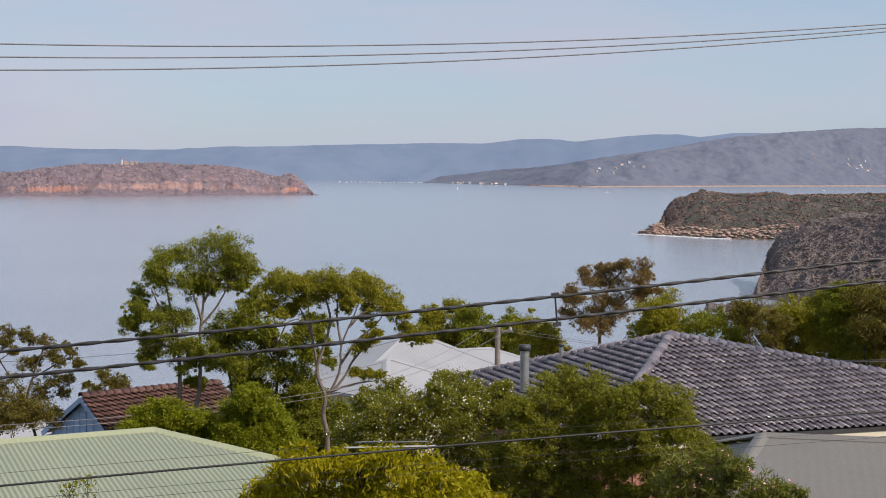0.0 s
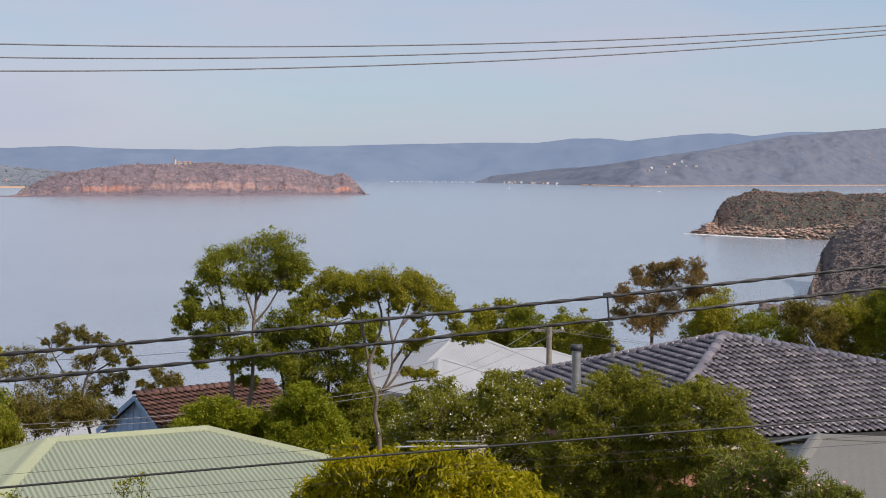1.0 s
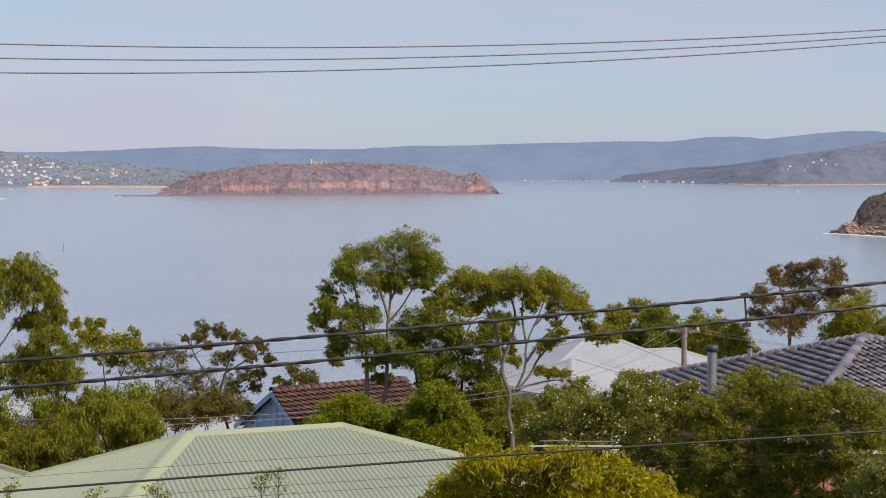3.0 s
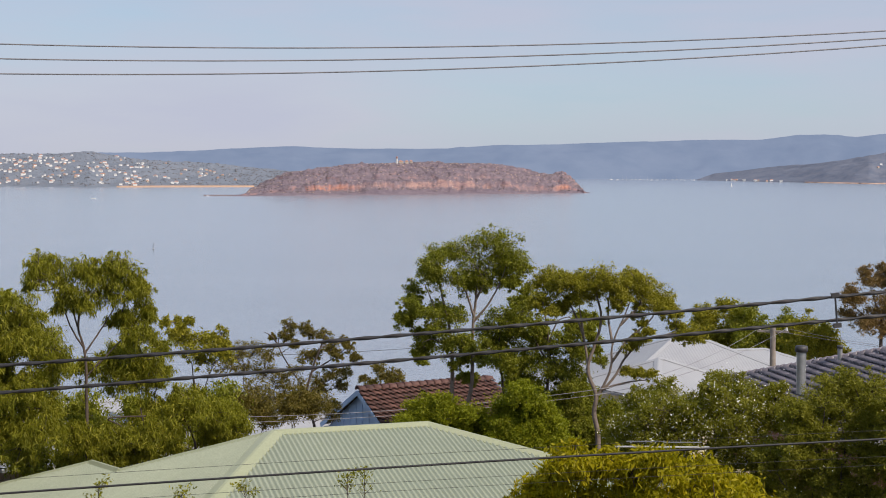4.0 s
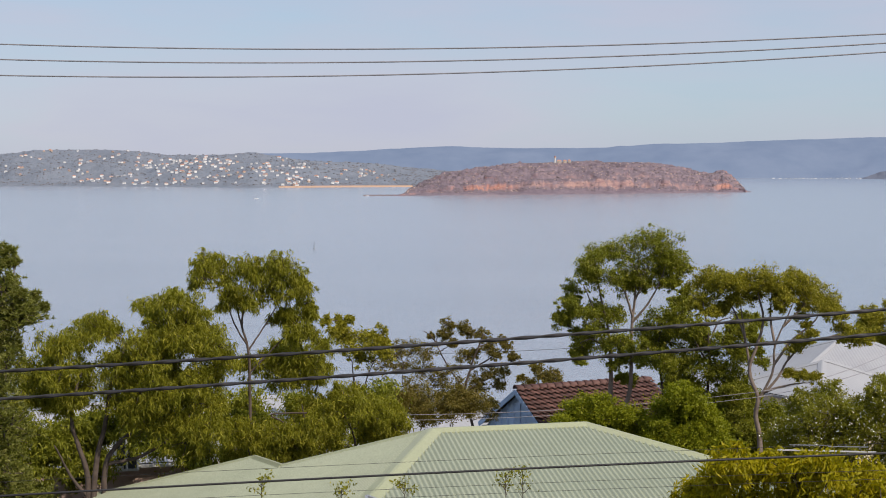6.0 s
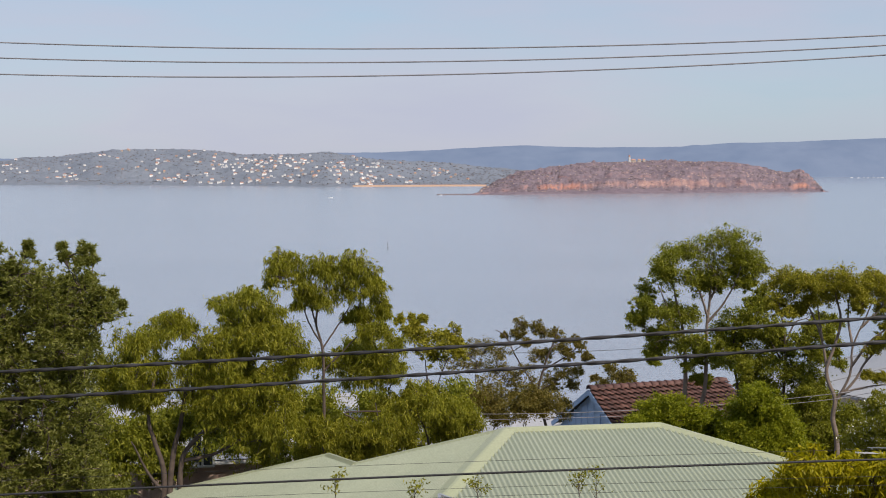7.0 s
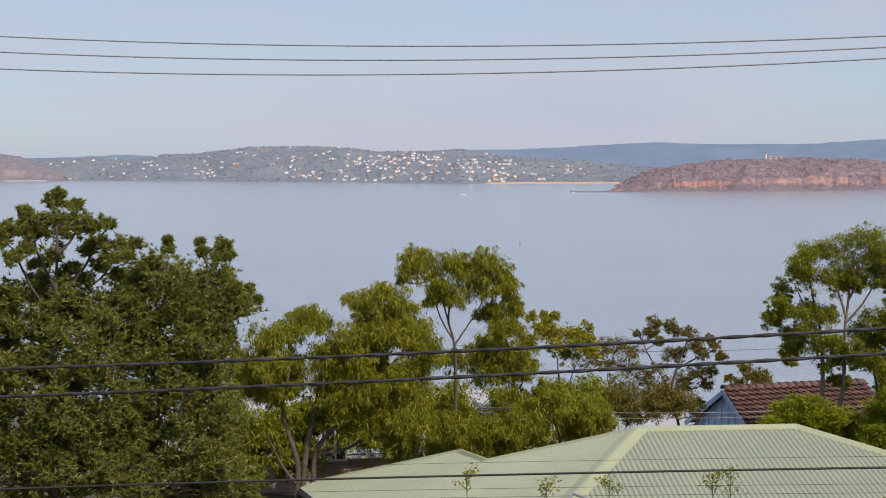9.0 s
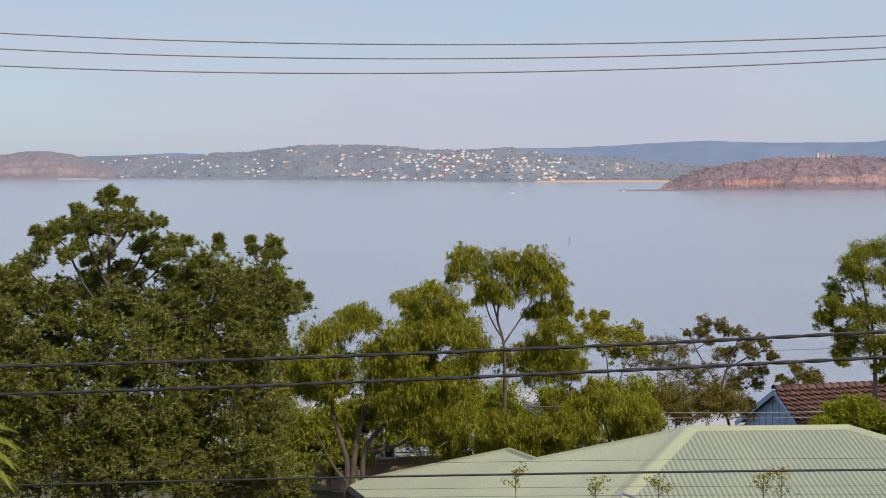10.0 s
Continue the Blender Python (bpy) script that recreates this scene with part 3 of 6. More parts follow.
part("flashing", bm, M_ZINC, green, "blue-grey flashing at the foot of a hip")

# the white-roofed house further down
white = hip_house("house", "house under a white corrugated steel hip roof", seen(1.58, -0.1152, 76), seen(0.55, -0.1165, 76.5), 6.2, 0.42, M_WHITEROOF, M_WHITEROOF, M_CREAM, 0.15, cap_w=0.34)
white2 = hip_house("house", "lower white steel hip roof beside a larger one", seen(-0.4, -0.1225, 80), seen(-1.83, -0.1210, 81), 4.4, 0.33, M_WHITEROOF, M_WHITEROOF, M_CREAM, 0.15, cap_w=0.32)
white3 = hip_house("porch", "small white hip roof over a porch", seen(2.12, -0.1292, 70.6), seen(1.95, -0.1292, 70.8), 3.0, 0.42, M_WHITEROOF, M_WHITEROOF, M_CREAM, 0.15, cap_w=0.4)
# the grey roof at the fence side
shed = hip_house("garage", "garage under a plain beige-grey steel roof", seen(-12.18, -0.1740, 31), seen(-21.5, -0.1715, 31.5), 4.4, 0.235, M_GREYROOF, M_GREYROOF, M_CREAM, 0.2, 0.0015, end=1.15, cap_w=0.35)
bm = bmesh.new()
for k in (0.06, 0.10):
    beam(bm, seen(-12.4, -0.1765 - k * 0.1, 30.6), seen(-21.4, -0.1765 - k * 0.12, 31.0), 0.03, 0.03)
part("roof_strip", bm, M_DARKMETAL, shed)

# the dark tiled house
AP = seen(-8.69, -0.1107, 57.6)
e1, e2 = Vector((0.944, 0.327, 0)).normalized(), Vector((-0.327, 0.944, 0)).normalized()
n1, n2 = Vector((e1.y, -e1.x, 0)), -e1
RUN, FALL = 5.88, 2.82
dn = Vector((0, 0, -FALL))
DF = AP + (n1 + n2) * RUN + dn
DR = AP + n1 * RUN + e1 * 15.6 + dn
DL = AP + n2 * RUN + e2 * 9.66 + dn
DB = DL + e1 * 16.8 + e2 * 1.2
dark = thing("house", "brick house under a dark grey glazed tile hip roof", "house")
for f in ((DF, DR, AP), (DL, DF, AP), (DR, DB, AP), (DB, DL, AP)):
    deck(f, M_DARKMETAL, dark, drop=0.02)
for p, q in ((DF, DR), (DL, DF), (DR, DB), (DB, DL)):
    g = part("gutter", beam(bmesh.new(), p - Vector((0, 0, 0.02)), q - Vector((0, 0, 0.02)), 0.14, 0.13), M_DARKMETAL, dark, "dark gutter")
    part("fascia", beam(bmesh.new(), p - Vector((0, 0, 0.2)), q - Vector((0, 0, 0.2)), 0.06, 0.2), M_CREAM, dark, "cream fascia board")
DM = (DF + DR + DL + DB) / 4
for p, q in ((DF, DR), (DL, DF), (DR, DB), (DB, DL)):
    inn = [Vector((DM.x + (s.x - DM.x) * 0.94, DM.y + (s.y - DM.y) * 0.94, s.z - 0.15)) for s in (p, q)]
    wall(inn[0], inn[1], ground_z(DF.x, DF.y) - 1.0, 0.25, M_BRICK, dark)
# flue through the dark roof and the small vent behind it
def flue(base, top, r, name, label):
    ob = thing(name, label, "flue")
    h = top.z - base.z
    p = [(base.x, base.y, base.z), (base.x, base.y, base.z + h * 0.5), (base.x, base.y, top.z - r * 1.2)]
    put("pipe", mesh_of("pipe", *tube_arrays(p, r, 14), True), M_ZINC, ob)
    p = [(base.x, base.y, top.z - r * 1.3), (base.x, base.y, top.z - r * 1.25), (base.x, base.y, top.z - r * 0.5), (base.x, base.y, top.z), (base.x, base.y, top.z + 0.01)]
    put("cowl", mesh_of("cowl", *tube_arrays(p, [r * 1.0, r * 1.35, r * 1.35, r * 1.2, 0.01], 14), True), M_DARKMETAL, ob, "dark round cowl")
    return ob


flue(seen(-3.16, -0.1500, 54.6), seen(-3.12, -0.1185, 54.6), 0.17, "flue_pipe", "galvanised flue pipe with a dark cowl on a roof")
flue(seen(-4.55, -0.1290, 60), seen(-4.55, -0.1175, 60), 0.09, "roof_vent", "small pale vent pipe behind a tiled roof")

aer = part("aerial_pole", beam(bmesh.new(), seen(-11.75, -0.1090, 60), seen(-12.3, -0.1225, 58.2), 0.03, 0.03), M_ZINC)
tagged(aer, "thin pale aerial pole leaning on a tiled roof", "aerial")

# the brown tiled house with the blue gable
BP, BQ = seen(13.62, -0.1518, 62.0), seen(8.4, -0.1477, 65.2)
BQ.z = BP.z
bax = Vector((BQ.x - BP.x, BQ.y - BP.y, 0)).normalized()
bside = Vector((bax.y, -bax.x, 0))
bdn = Vector((0, 0, -1.9))
brown = thing("house", "old house with a blue boarded gable and red-brown tiles", "house")
BF0, BF1 = BP + bside * 3.6 + bdn, BQ + bside * 3.6 + bdn
BB0, BB1 = BP - bside * 3.6 + bdn, BQ - bside * 3.6 + bdn
deck((BF0, BF1, BQ, BP), M_DARKMETAL, brown, drop=0.02)
deck((BB1, BB0, BP, BQ), M_DARKMETAL, brown, drop=0.02)
bm = bmesh.new()
gin = bax * 0.25
low = ground_z(BP.x, BP.y) - 0.5
pts = [BP + gin - Vector((0, 0, 0.1)), BF0 + gin - Vector((0, 0, 0.1)) - bside * 0.3, Vector((*(BF0 + gin - bside * 0.3).xy, low)), Vector((*(BB0 + gin + bside * 0.3).xy, low)), BB0 + gin + bside * 0.3 - Vector((0, 0, 0.1))]
va = [bm.verts.new(p) for p in pts]
vb = [bm.verts.new(p + bax * 0.15) for p in pts]
bm.faces.new(va)
bm.faces.new(vb[::-1])
for i in range(5):
    j = (i + 1) % 5
    bm.faces.new((va[i], vb[i], vb[j], va[j]))
part("gable", bm, M_BLUEWALL, brown, "light blue boarded gable end")
for k in np.arange(-3.0, 3.1, 0.6):
    top = BP.z - 0.15 - abs(k) * 1.9 / 3.6
    p = BP + gin + bside * k - bax * 0.02
    part("batten", beam(bmesh.new(), (p.x, p.y, low), (p.x, p.y, top), 0.05, 0.03, bax), M_BLUEWALL, brown)
for e in (BF0, BB0):
    part("barge_board", beam(bmesh.new(), BP + Vector((0, 0, -0.1)), e + Vector((0, 0, -0.1)), 0.04, 0.2), M_BLUEWALL, brown)
wall(BF0 - bside * 0.4 - Vector((0, 0, 0.1)), BF1 - bside * 0.4 - Vector((0, 0, 0.1)), low, 0.2, M_BLUEWALL, brown)
wall(BB0 + bside * 0.4 - Vector((0, 0, 0.1)), BB1 + bside * 0.4 - Vector((0, 0, 0.1)), low, 0.2, M_BLUEWALL, brown)
# bright red tiles of the roof behind it
RP, RQ = seen(11.5, -0.1472, 69.0), seen(9.4, -0.1456, 70.0)
red = thing("house", "house behind, under a bright red tile roof", "house")
rax = Vector((RQ.x - RP.x, RQ.y - RP.y, 0)).normalized()
rsd = Vector((rax.y, -rax.x, 0))
RF0, RF1 = RP - rax * 1.5 + rsd * 3 + Vector((0, 0, -1.3)), RQ + rax * 1.5 + rsd * 3 + Vector((0, 0, -1.3))
RB0, RB1 = RP - rax * 1.5 - rsd * 3 + Vector((0, 0, -1.3)), RQ + rax * 1.5 - rsd * 3 + Vector((0, 0, -1.3))
for f in ((RF0, RF1, RQ, RP), (RB1, RB0, RP, RQ), (RB0, RF0, RP), (RF1, RB1, RQ)):
    deck(f, M_DARKMETAL, red, drop=0.02)
for p, q in ((RF0, RF1), (RB0, RB1), (RF0, RB0), (RF1, RB1)):
    wall(p - Vector((0, 0, 0.1)), q - Vector((0, 0, 0.1)), ground_z(RP.x, RP.y) - 0.5, 0.2, M_BRICK, red)

# houses half hidden behind the gum trees
hid1 = hip_house("house", "house with a pale grey roof half hidden behind gum trees", seen(26.5, -0.1560, 52), seen(22.6, -0.1560, 52.5), 4.2, 0.3, M_WHITEROOF, M_WHITEROOF, M_PINKBRICK, 0.15, cap_w=0.4, fascia_mat=M_WHITE)
hid2 = hip_house("house", "brick house with a white roof behind trunks", seen(31.0, -0.1560, 52), seen(29.0, -0.1560, 52), 4.0, 0.3, M_WHITEROOF, M_WHITEROOF, M_PINKBRICK, 0.15, cap_w=0.4, fascia_mat=M_WHITE)
hid3 = hip_house("house", "low house with a lilac-grey ribbed roof among trees", seen(16.1, -0.1655, 70), seen(15.4, -0.1655, 70.5), 3.2, 0.3, M_WHITEROOF, M_WHITEROOF, M_CREAM, 0.3, cap_w=0.3)
WA, WBB = seen(30.6, -0.19, 47.6), seen(29.6, -0.19, 47.6)
window(WA, WBB, WA.z - 0.5, WA.z + 0.5, hid2)
WA, WBB = seen(28.8, -0.19, 47.6), seen(28.0, -0.19, 47.6)
window(WA, WBB, WA.z - 0.5, WA.z + 0.5, hid2)


# ---- wires and poles ----
LINE_AZ = 13.0


def span(d, c2, c1, c0, s0, s1, n=120):
    """A hanging span square to LINE_AZ, d metres off: its height over the eye is c0 + c1 s + c2 s^2."""
    a = radians(LINE_AZ)
    f, r = np.array([-math.sin(a), math.cos(a), 0]), np.array([math.cos(a), math.sin(a), 0])
    s = np.linspace(s0, s1, n)
    return f[None] * d + r[None] * s[:, None] + np.stack([0 * s, 0 * s, EYE + c0 + c1 * s + c2 * s * s], -1)


for c2, c1, c0 in ((0.005151, 0.011981, 1.063), (0.005323, 0.019569, 0.9535), (0.005383, 0.02812, 0.8453)):
    ob = put("power_line", mesh_of("power_line", *tube_arrays(span(14, c2, c1, c0, -14, 14), 0.0062, 8), True), M_WIRE)
    tagged(ob, "thin grey overhead power line against the sky", "power line", "overhead power lines")
for c2, c1, c0 in ((0.002029, 0.076462, -1.389), (0.001596, 0.080756, -1.589)):
    ob = put("cable", mesh_of("cable", *tube_arrays(span(12, c2, c1, c0, -12, 12, 900), 0.0130, 12, 2, 13.0), True), M_CABLE)
    tagged(ob, "thick black twisted overhead cable", "cable", "twisted overhead cables")
ob = put("cable", mesh_of("cable", *tube_arrays(span(10, -0.001627, 0.055192, -2.0337, -10, 10, 300), 0.0075, 8), True), M_CABLE)
tagged(ob, "thin black service cable hanging low over the roofs", "cable")
for lift in (0.08, -0.105, -0.165):
    ob = put("cable", mesh_of("cable", *tube_arrays(span(10.3, -0.001627, 0.050, -2.0337 * 1.03 + lift, -10, 10, 200), 0.0014, 6), True), M_CABLE)
    tagged(ob, "very thin grey service wire hanging low", "cable", "thin low wires")
# spacer that ties the two twisted cables
tie_a, tie_b = seen(-4.27, -0.0845, 12.5), seen(-4.36, -0.1040, 12.5)
tie = thing("cable_spacer", "black spacer clamp between two twisted cables", "cable spacer")
part("strap", beam(bmesh.new(), tie_a, tie_b, 0.014, 0.014, (0.2, 0.97, 0)), M_DARKMETAL, tie)
for p in (tie_a, tie_b):
    part("clamp", beam(bmesh.new(), p - Vector((0.03, 0.006, 0.004)), p + Vector((0.03, 0.006, 0.004)), 0.036, 0.036), M_DARKMETAL, tie)


def free_wire(p, q, sag, r, mat, label):
    t = np.linspace(0, 1, 40)[:, None]
    path = np.array(p)[None] * (1 - t) + np.array(q)[None] * t
    path[:, 2] -= sag * 4 * (t[:, 0] * (1 - t[:, 0]))
    ob = put("service_wire", mesh_of("service_wire", *tube_arrays(path, r, 6), True), mat)
    tagged(ob, label, "wire", "service wires")


POLE = seen(-2.12, -0.1060, 70)
pole = thing("power_pole", "weathered timber power pole with a cross arm", "power pole")
gp = ground_z(POLE.x, POLE.y)
put("post", mesh_of("post", *tube_arrays([(POLE.x, POLE.y, gp - 0.5), (POLE.x, POLE.y, (gp + POLE.z) / 2), (POLE.x, POLE.y, POLE.z)], [0.17, 0.15, 0.125], 10), True), M_POLE, pole)
part("cross_arm", beam(bmesh.new(), POLE + Vector((-0.7, 0.1, -0.25)), POLE + Vector((0.7, -0.1, -0.25)), 0.1, 0.1), M_POLE, pole)
for k in (-0.6, 0.6):
    p = POLE + Vector((k, -k / 7, -0.2))
    put("insulator", mesh_of("insulator", *tube_arrays([p, p + Vector((0, 0, 0.08)), p + Vector((0, 0, 0.15))], [0.05, 0.06, 0.03], 8), True), M_WHITE, pole)
    free_wire(p + Vector((0, 0, 0.1)), seen(-17.5 + k, -0.1215, 66), 0.5, 0.009, M_WIRE, "thin pale service wire running to a pole")
    free_wire(p + Vector((0, 0, 0.1)), seen(4.4 + k * 0.1, -0.1520 - k * 0.003, 50), 0.4, 0.009, M_WIRE, "thin pale service wire running to a pole")
free_wire(seen(3.9, -0.1490, 50), seen(28, -0.1590, 46), 0.5, 0.009, M_WIRE, "pale service wire across the gardens")
free_wire(seen(3.9, -0.1525, 50), seen(28, -0.1625, 46), 0.5, 0.009, M_WIRE, "pale service wire across the gardens")
free_wire(seen(9, -0.1200, 90), seen(24, -0.1235, 90), 0.4, 0.014, M_DARKMETAL, "dark service wire against the water")
# antenna over the garden
ant = thing("antenna", "pale metal television antenna above the garden shrubs", "antenna")
AN = seen(1.9, -0.1862, 24)
part("boom", beam(bmesh.new(), seen(3.75, -0.1882, 24), seen(0.2, -0.1870, 24), 0.02, 0.02), M_WHITE, ant)
part("mast", beam(bmesh.new(), (AN.x, AN.y, ground_z(AN.x, AN.y)), AN, 0.04, 0.04, (0, 1, 0)), M_ZINC, ant)
for k in (1.2, 2.6):
    p = seen(k, -0.1868, 24)
    part("element", beam(bmesh.new(), p + Vector((-0.3, -0.05, 0.06)), p + Vector((0.3, 0.05, 0.06)), 0.012, 0.012), M_ZINC, ant)


# ---- trees ----
def leaves(rng, centres, radii, count, size, width, droop, squash=0.8, tuft=False, kite=True):
    """count leaves round each centre: folded blades, each its own little mesh island."""
    c = np.repeat(centres, count, axis=0)
    r = np.repeat(radii, count)
    d = rng.normal(size=c.shape)
    d /= np.linalg.norm(d, axis=1)[:, None]
    d[:, 2] *= squash
    if tuft:                     # rosettes: a few leaves that spring from one point of a twig
        hub = rng.normal(size=(len(c) // 7 + 1, 3)) * 0.5
        hub = np.repeat(hub, 7, axis=0)[:len(c)]
        p = c + hub * r[:, None]
        ax = d * 1.0 + hub * 0.25 + rng.normal(size=c.shape) * 0.15
    else:
        p = c + rng.normal(size=c.shape) * [1, 1, squash] * (r * 0.62)[:, None]
        ax = d * 0.7 + rng.normal(size=c.shape) * 0.6
    ax[:, 2] -= droop
    ax /= np.linalg.norm(ax, axis=1)[:, None]
    w = np.cross(ax, d + [0, 0, 0.55] + rng.normal(size=c.shape) * 0.55)
    w /= np.linalg.norm(w, axis=1)[:, None] + 1e-9
    n = np.cross(ax, w)
    ln = size * rng.uniform(0.6, 1.25, len(c))[:, None]
    wd = width * rng.uniform(0.7, 1.2, len(c))[:, None]
    v = np.stack([p, p + ax * ln * 0.45 + w * wd / 2, p + ax * ln + n * ln * 0.12, p + ax * ln * 0.45 - w * wd / 2], 1)
    if not kite:                 # far leaves: one facet each
        v = np.stack([p + w * wd / 2, p + ax * ln + n * ln * 0.12, p - w * wd / 2], 1)
    k = v.shape[1]
    return v.reshape(-1, 3), np.arange(len(c) * k).reshape(-1, k)


def limb(a, b, bend, k=9):
    t = np.linspace(0, 1, k)[:, None]
    mid = (a + b) / 2 + bend
    return (1 - t) ** 2 * a + 2 * t * (1 - t) * mid + t ** 2 * b


def in_outline(pts, u, v):
    """Whether (u, v) lies in the outline pts, which may have bays."""
    x0, y0 = pts[:, 0], pts[:, 1]
    x1, y1 = np.roll(x0, -1), np.roll(y0, -1)
    hit = ((y0 > v) != (y1 > v)) & (u < (x1 - x0) * (v - y0) / (y1 - y0 + 1e-12) + x0)
    return hit.sum() % 2 == 1


def edge_distance(pts, u, v):
    p, q = pts, np.roll(pts, -1, axis=0)
    e = q - p
    t = np.clip(((np.array([u, v]) - p) * e).sum(1) / ((e * e).sum(1) + 1e-12), 0, 1)
    return float(np.linalg.norm(p + e * t[:, None] - [u, v], axis=1).min())


def crown_fill(outline, r, seed, bulge=0.8, layers=2, gap=0.0):
    """Clumps that fill a crown's outline, rounded towards the middle, with gaps between them."""
    rng = np.random.default_rng(seed)
    pts = np.array([(radians(a), s) for a, s in outline[0]])
    lo, hi = pts.min(0), pts.max(0)
    out = []
    for layer in range(layers):
        step = r * 1.3
        for u in np.arange(lo[0], hi[0] + step, step):
            for v in np.arange(lo[1], hi[1] + step, step):
                uu, vv = u + rng.uniform(-0.55, 0.55) * step, v + rng.uniform(-0.55, 0.55) * step
                if not in_outline(pts, uu, vv):
                    continue
                e = edge_distance(pts, uu, vv)
                if e < 0.3 * r or (gap and noise.noise(Vector((uu, vv, 0.01 * seed)) / (r * 2.6)) < gap - 0.45):
                    continue
                near = -bulge * math.sqrt(min(1.0, e / (4 * r))) if layer == 0 else bulge * rng.uniform(0.2, 1.2)
                out.append((math.degrees(uu), vv, min(r * rng.uniform(0.7, 1.25), e + 0.4 * r), near + rng.normal() * 0.2 * bulge))
    return out


def smooth_line(pts, k=6):
    """A curve through pts."""
    p = np.concatenate([[2 * pts[0] - pts[1]], pts, [2 * pts[-1] - pts[-2]]])
    out = []
    for a, b, c, e in zip(p, p[1:], p[2:], p[3:]):
        for t in np.linspace(0, 1, k, endpoint=False):
            out.append(0.5 * (2 * b + (c - a) * t + (2 * a - 5 * b + 4 * c - e) * t * t + (3 * b - a - 3 * c + e) * t ** 3))
    return np.array(out + [pts[-1]])


def tree(name, label, category, clumps, d, leaf_mat, bark, size, width, dense, droop=0.4, trunk=None, trunk_r=0.16, seed=1, depth=0.5,
         sub=11, forks=1, group="", twigs=True, subr=0.40, petals=None, fill=0, stems=(), roots=1, tuft=False, under=-0.75, reach=1.1, sprays=4, swell=1.0):
    """A tree or shrub: clumps of leaves at (azimuth, slope of sight, angular radius, metres further off), limbs that reach them, a tapered trunk.
    stems are the limbs that show, the first ones (roots) going down to the ground."""
    rng = np.random.default_rng(seed)
    clumps = [c if len(c) == 4 else (*c, None) for c in clumps]
    n0 = len(clumps)
    flat = np.array([tuple(seen(c[0], c[1], d)) for c in clumps])
    span_w = min(2.5, float(np.linalg.norm(flat.max(0) - flat.min(0))) * 0.5)
    offs = [rng.uniform(-1, 1) * span_w * depth if c[3] is None else c[3] for c in clumps]
    cs = np.array([tuple(seen(c[0], c[1], d + o)) for c, o in zip(clumps, offs)])
    rs = np.array([c[2] * d * swell for c in clumps])
    for k in range(fill):
        more = []
        for i in range(n0):
            near = np.argsort(np.linalg.norm(flat - flat[i], axis=1))
            j = near[min(n0 - 1, 1 + k + int(rng.integers(2)))]
            more.append((*(cs[i] * 0.5 + cs[j] * 0.5), min(rs[i], rs[j]) * 0.95))
        more = np.array(more)
        cs, rs = np.concatenate([cs, more[:, :3]]), np.concatenate([rs, more[:, 3]])
    look_dir = np.array([cs[:, 0].mean(), cs[:, 1].mean(), 0])
    look_dir /= np.linalg.norm(look_dir)
    ob = thing(name, label, category, group)
    wood, lines = [], []
    for k, line in enumerate(stems):
        pts = np.array([tuple(seen(a, s, d)) for a, s in line])
        if k < roots:
            low = pts[0].copy()
            low[2] = min(ground_z(low[0], low[1]), low[2]) - 0.3
            pts = np.concatenate([[low], pts])
        else:
            have = np.concatenate(lines)
            pts += look_dir[None] * (np.linspace(0, 1, len(pts)) * rng.uniform(-1, 1) * 0.3 * span_w)[:, None]
            pts[0] = have[np.linalg.norm(have - pts[0], axis=1).argmin()]
        path = smooth_line(pts)
        path[2:-1] += np.cumsum(rng.normal(size=(len(path) - 3, 3)) * 0.006, axis=0)
        lines.append(path)
        r0 = trunk_r * (1.0 if k < roots else 0.5)
        put("trunk" if k < roots else "limb", mesh_of("trunk", *tube_arrays(path, np.linspace(r0, r0 * 0.3, len(path)), 8), True), bark, ob)
    if not len(stems):
        az = trunk if trunk is not None else float(np.mean([c[0] for c in clumps]))
        foot = np.array(tuple(at(az, d, 0)))
        foot[2] = ground_z(foot[0], foot[1]) - 0.3
        side = np.array([look_dir[1], -look_dir[0], 0])
        spread_out = cs[np.argsort(cs @ side)]
        for k in range(forks):
            goal = spread_out[int((k + 0.5) / forks * len(cs))] if k else cs[cs[:, 2].argmax()]
            mid = foot + (goal - foot) * 0.86
            mid[:2] = foot[:2] + (goal[:2] - foot[:2]) * (0.5 if forks == 1 else 0.85)
            path = limb(foot + look_dir * 0.6 + (rng.normal(size=3) * [0.06, 0.06, 0]) * (k > 0), mid, rng.normal(size=3) * [0.4, 0.4, 0.1], 12)
            path[2:-1] += np.cumsum(rng.normal(size=(9, 3)) * [0.05, 0.05, 0.0], axis=0)
            lines.append(path)
            put("trunk", mesh_of("trunk", *tube_arrays(path, np.linspace(trunk_r * (0.75 if k else 1), trunk_r * 0.28, 12), 8), True), bark, ob)
    subs, subr_ = [], []
    allp = np.concatenate([p[4:] for p in lines])
    order = np.argsort([np.linalg.norm(allp - c, axis=1).min() for c in cs])
    for c, r in zip(cs[order], rs[order]):
        cost = np.linalg.norm(allp - c, axis=1) + 1.2 * np.maximum(0, allp[:, 2] - c[2] + 0.2 * r)
        a = allp[cost.argmin()]
        ln = np.linalg.norm(c - a)
        path = limb(a, c, np.array([0, 0, -0.10 * ln]) + rng.normal(size=3) * 0.14 * ln)
        path[1:-1] += rng.normal(size=(len(path) - 2, 3)) * 0.02 * ln
        r0 = min(trunk_r * 0.35, 0.008 + 0.014 * ln)
        wood.append(tube_arrays(path, np.linspace(r0, 0.006 + 0.12 * r0, len(path)), 6))
        allp = np.concatenate([allp, path[4:]])
        k = int(sub * 1.7)
        dv = rng.normal(size=(k, 3))
        dv[:, 2] = 0
        dv /= np.linalg.norm(dv, axis=1)[:, None]
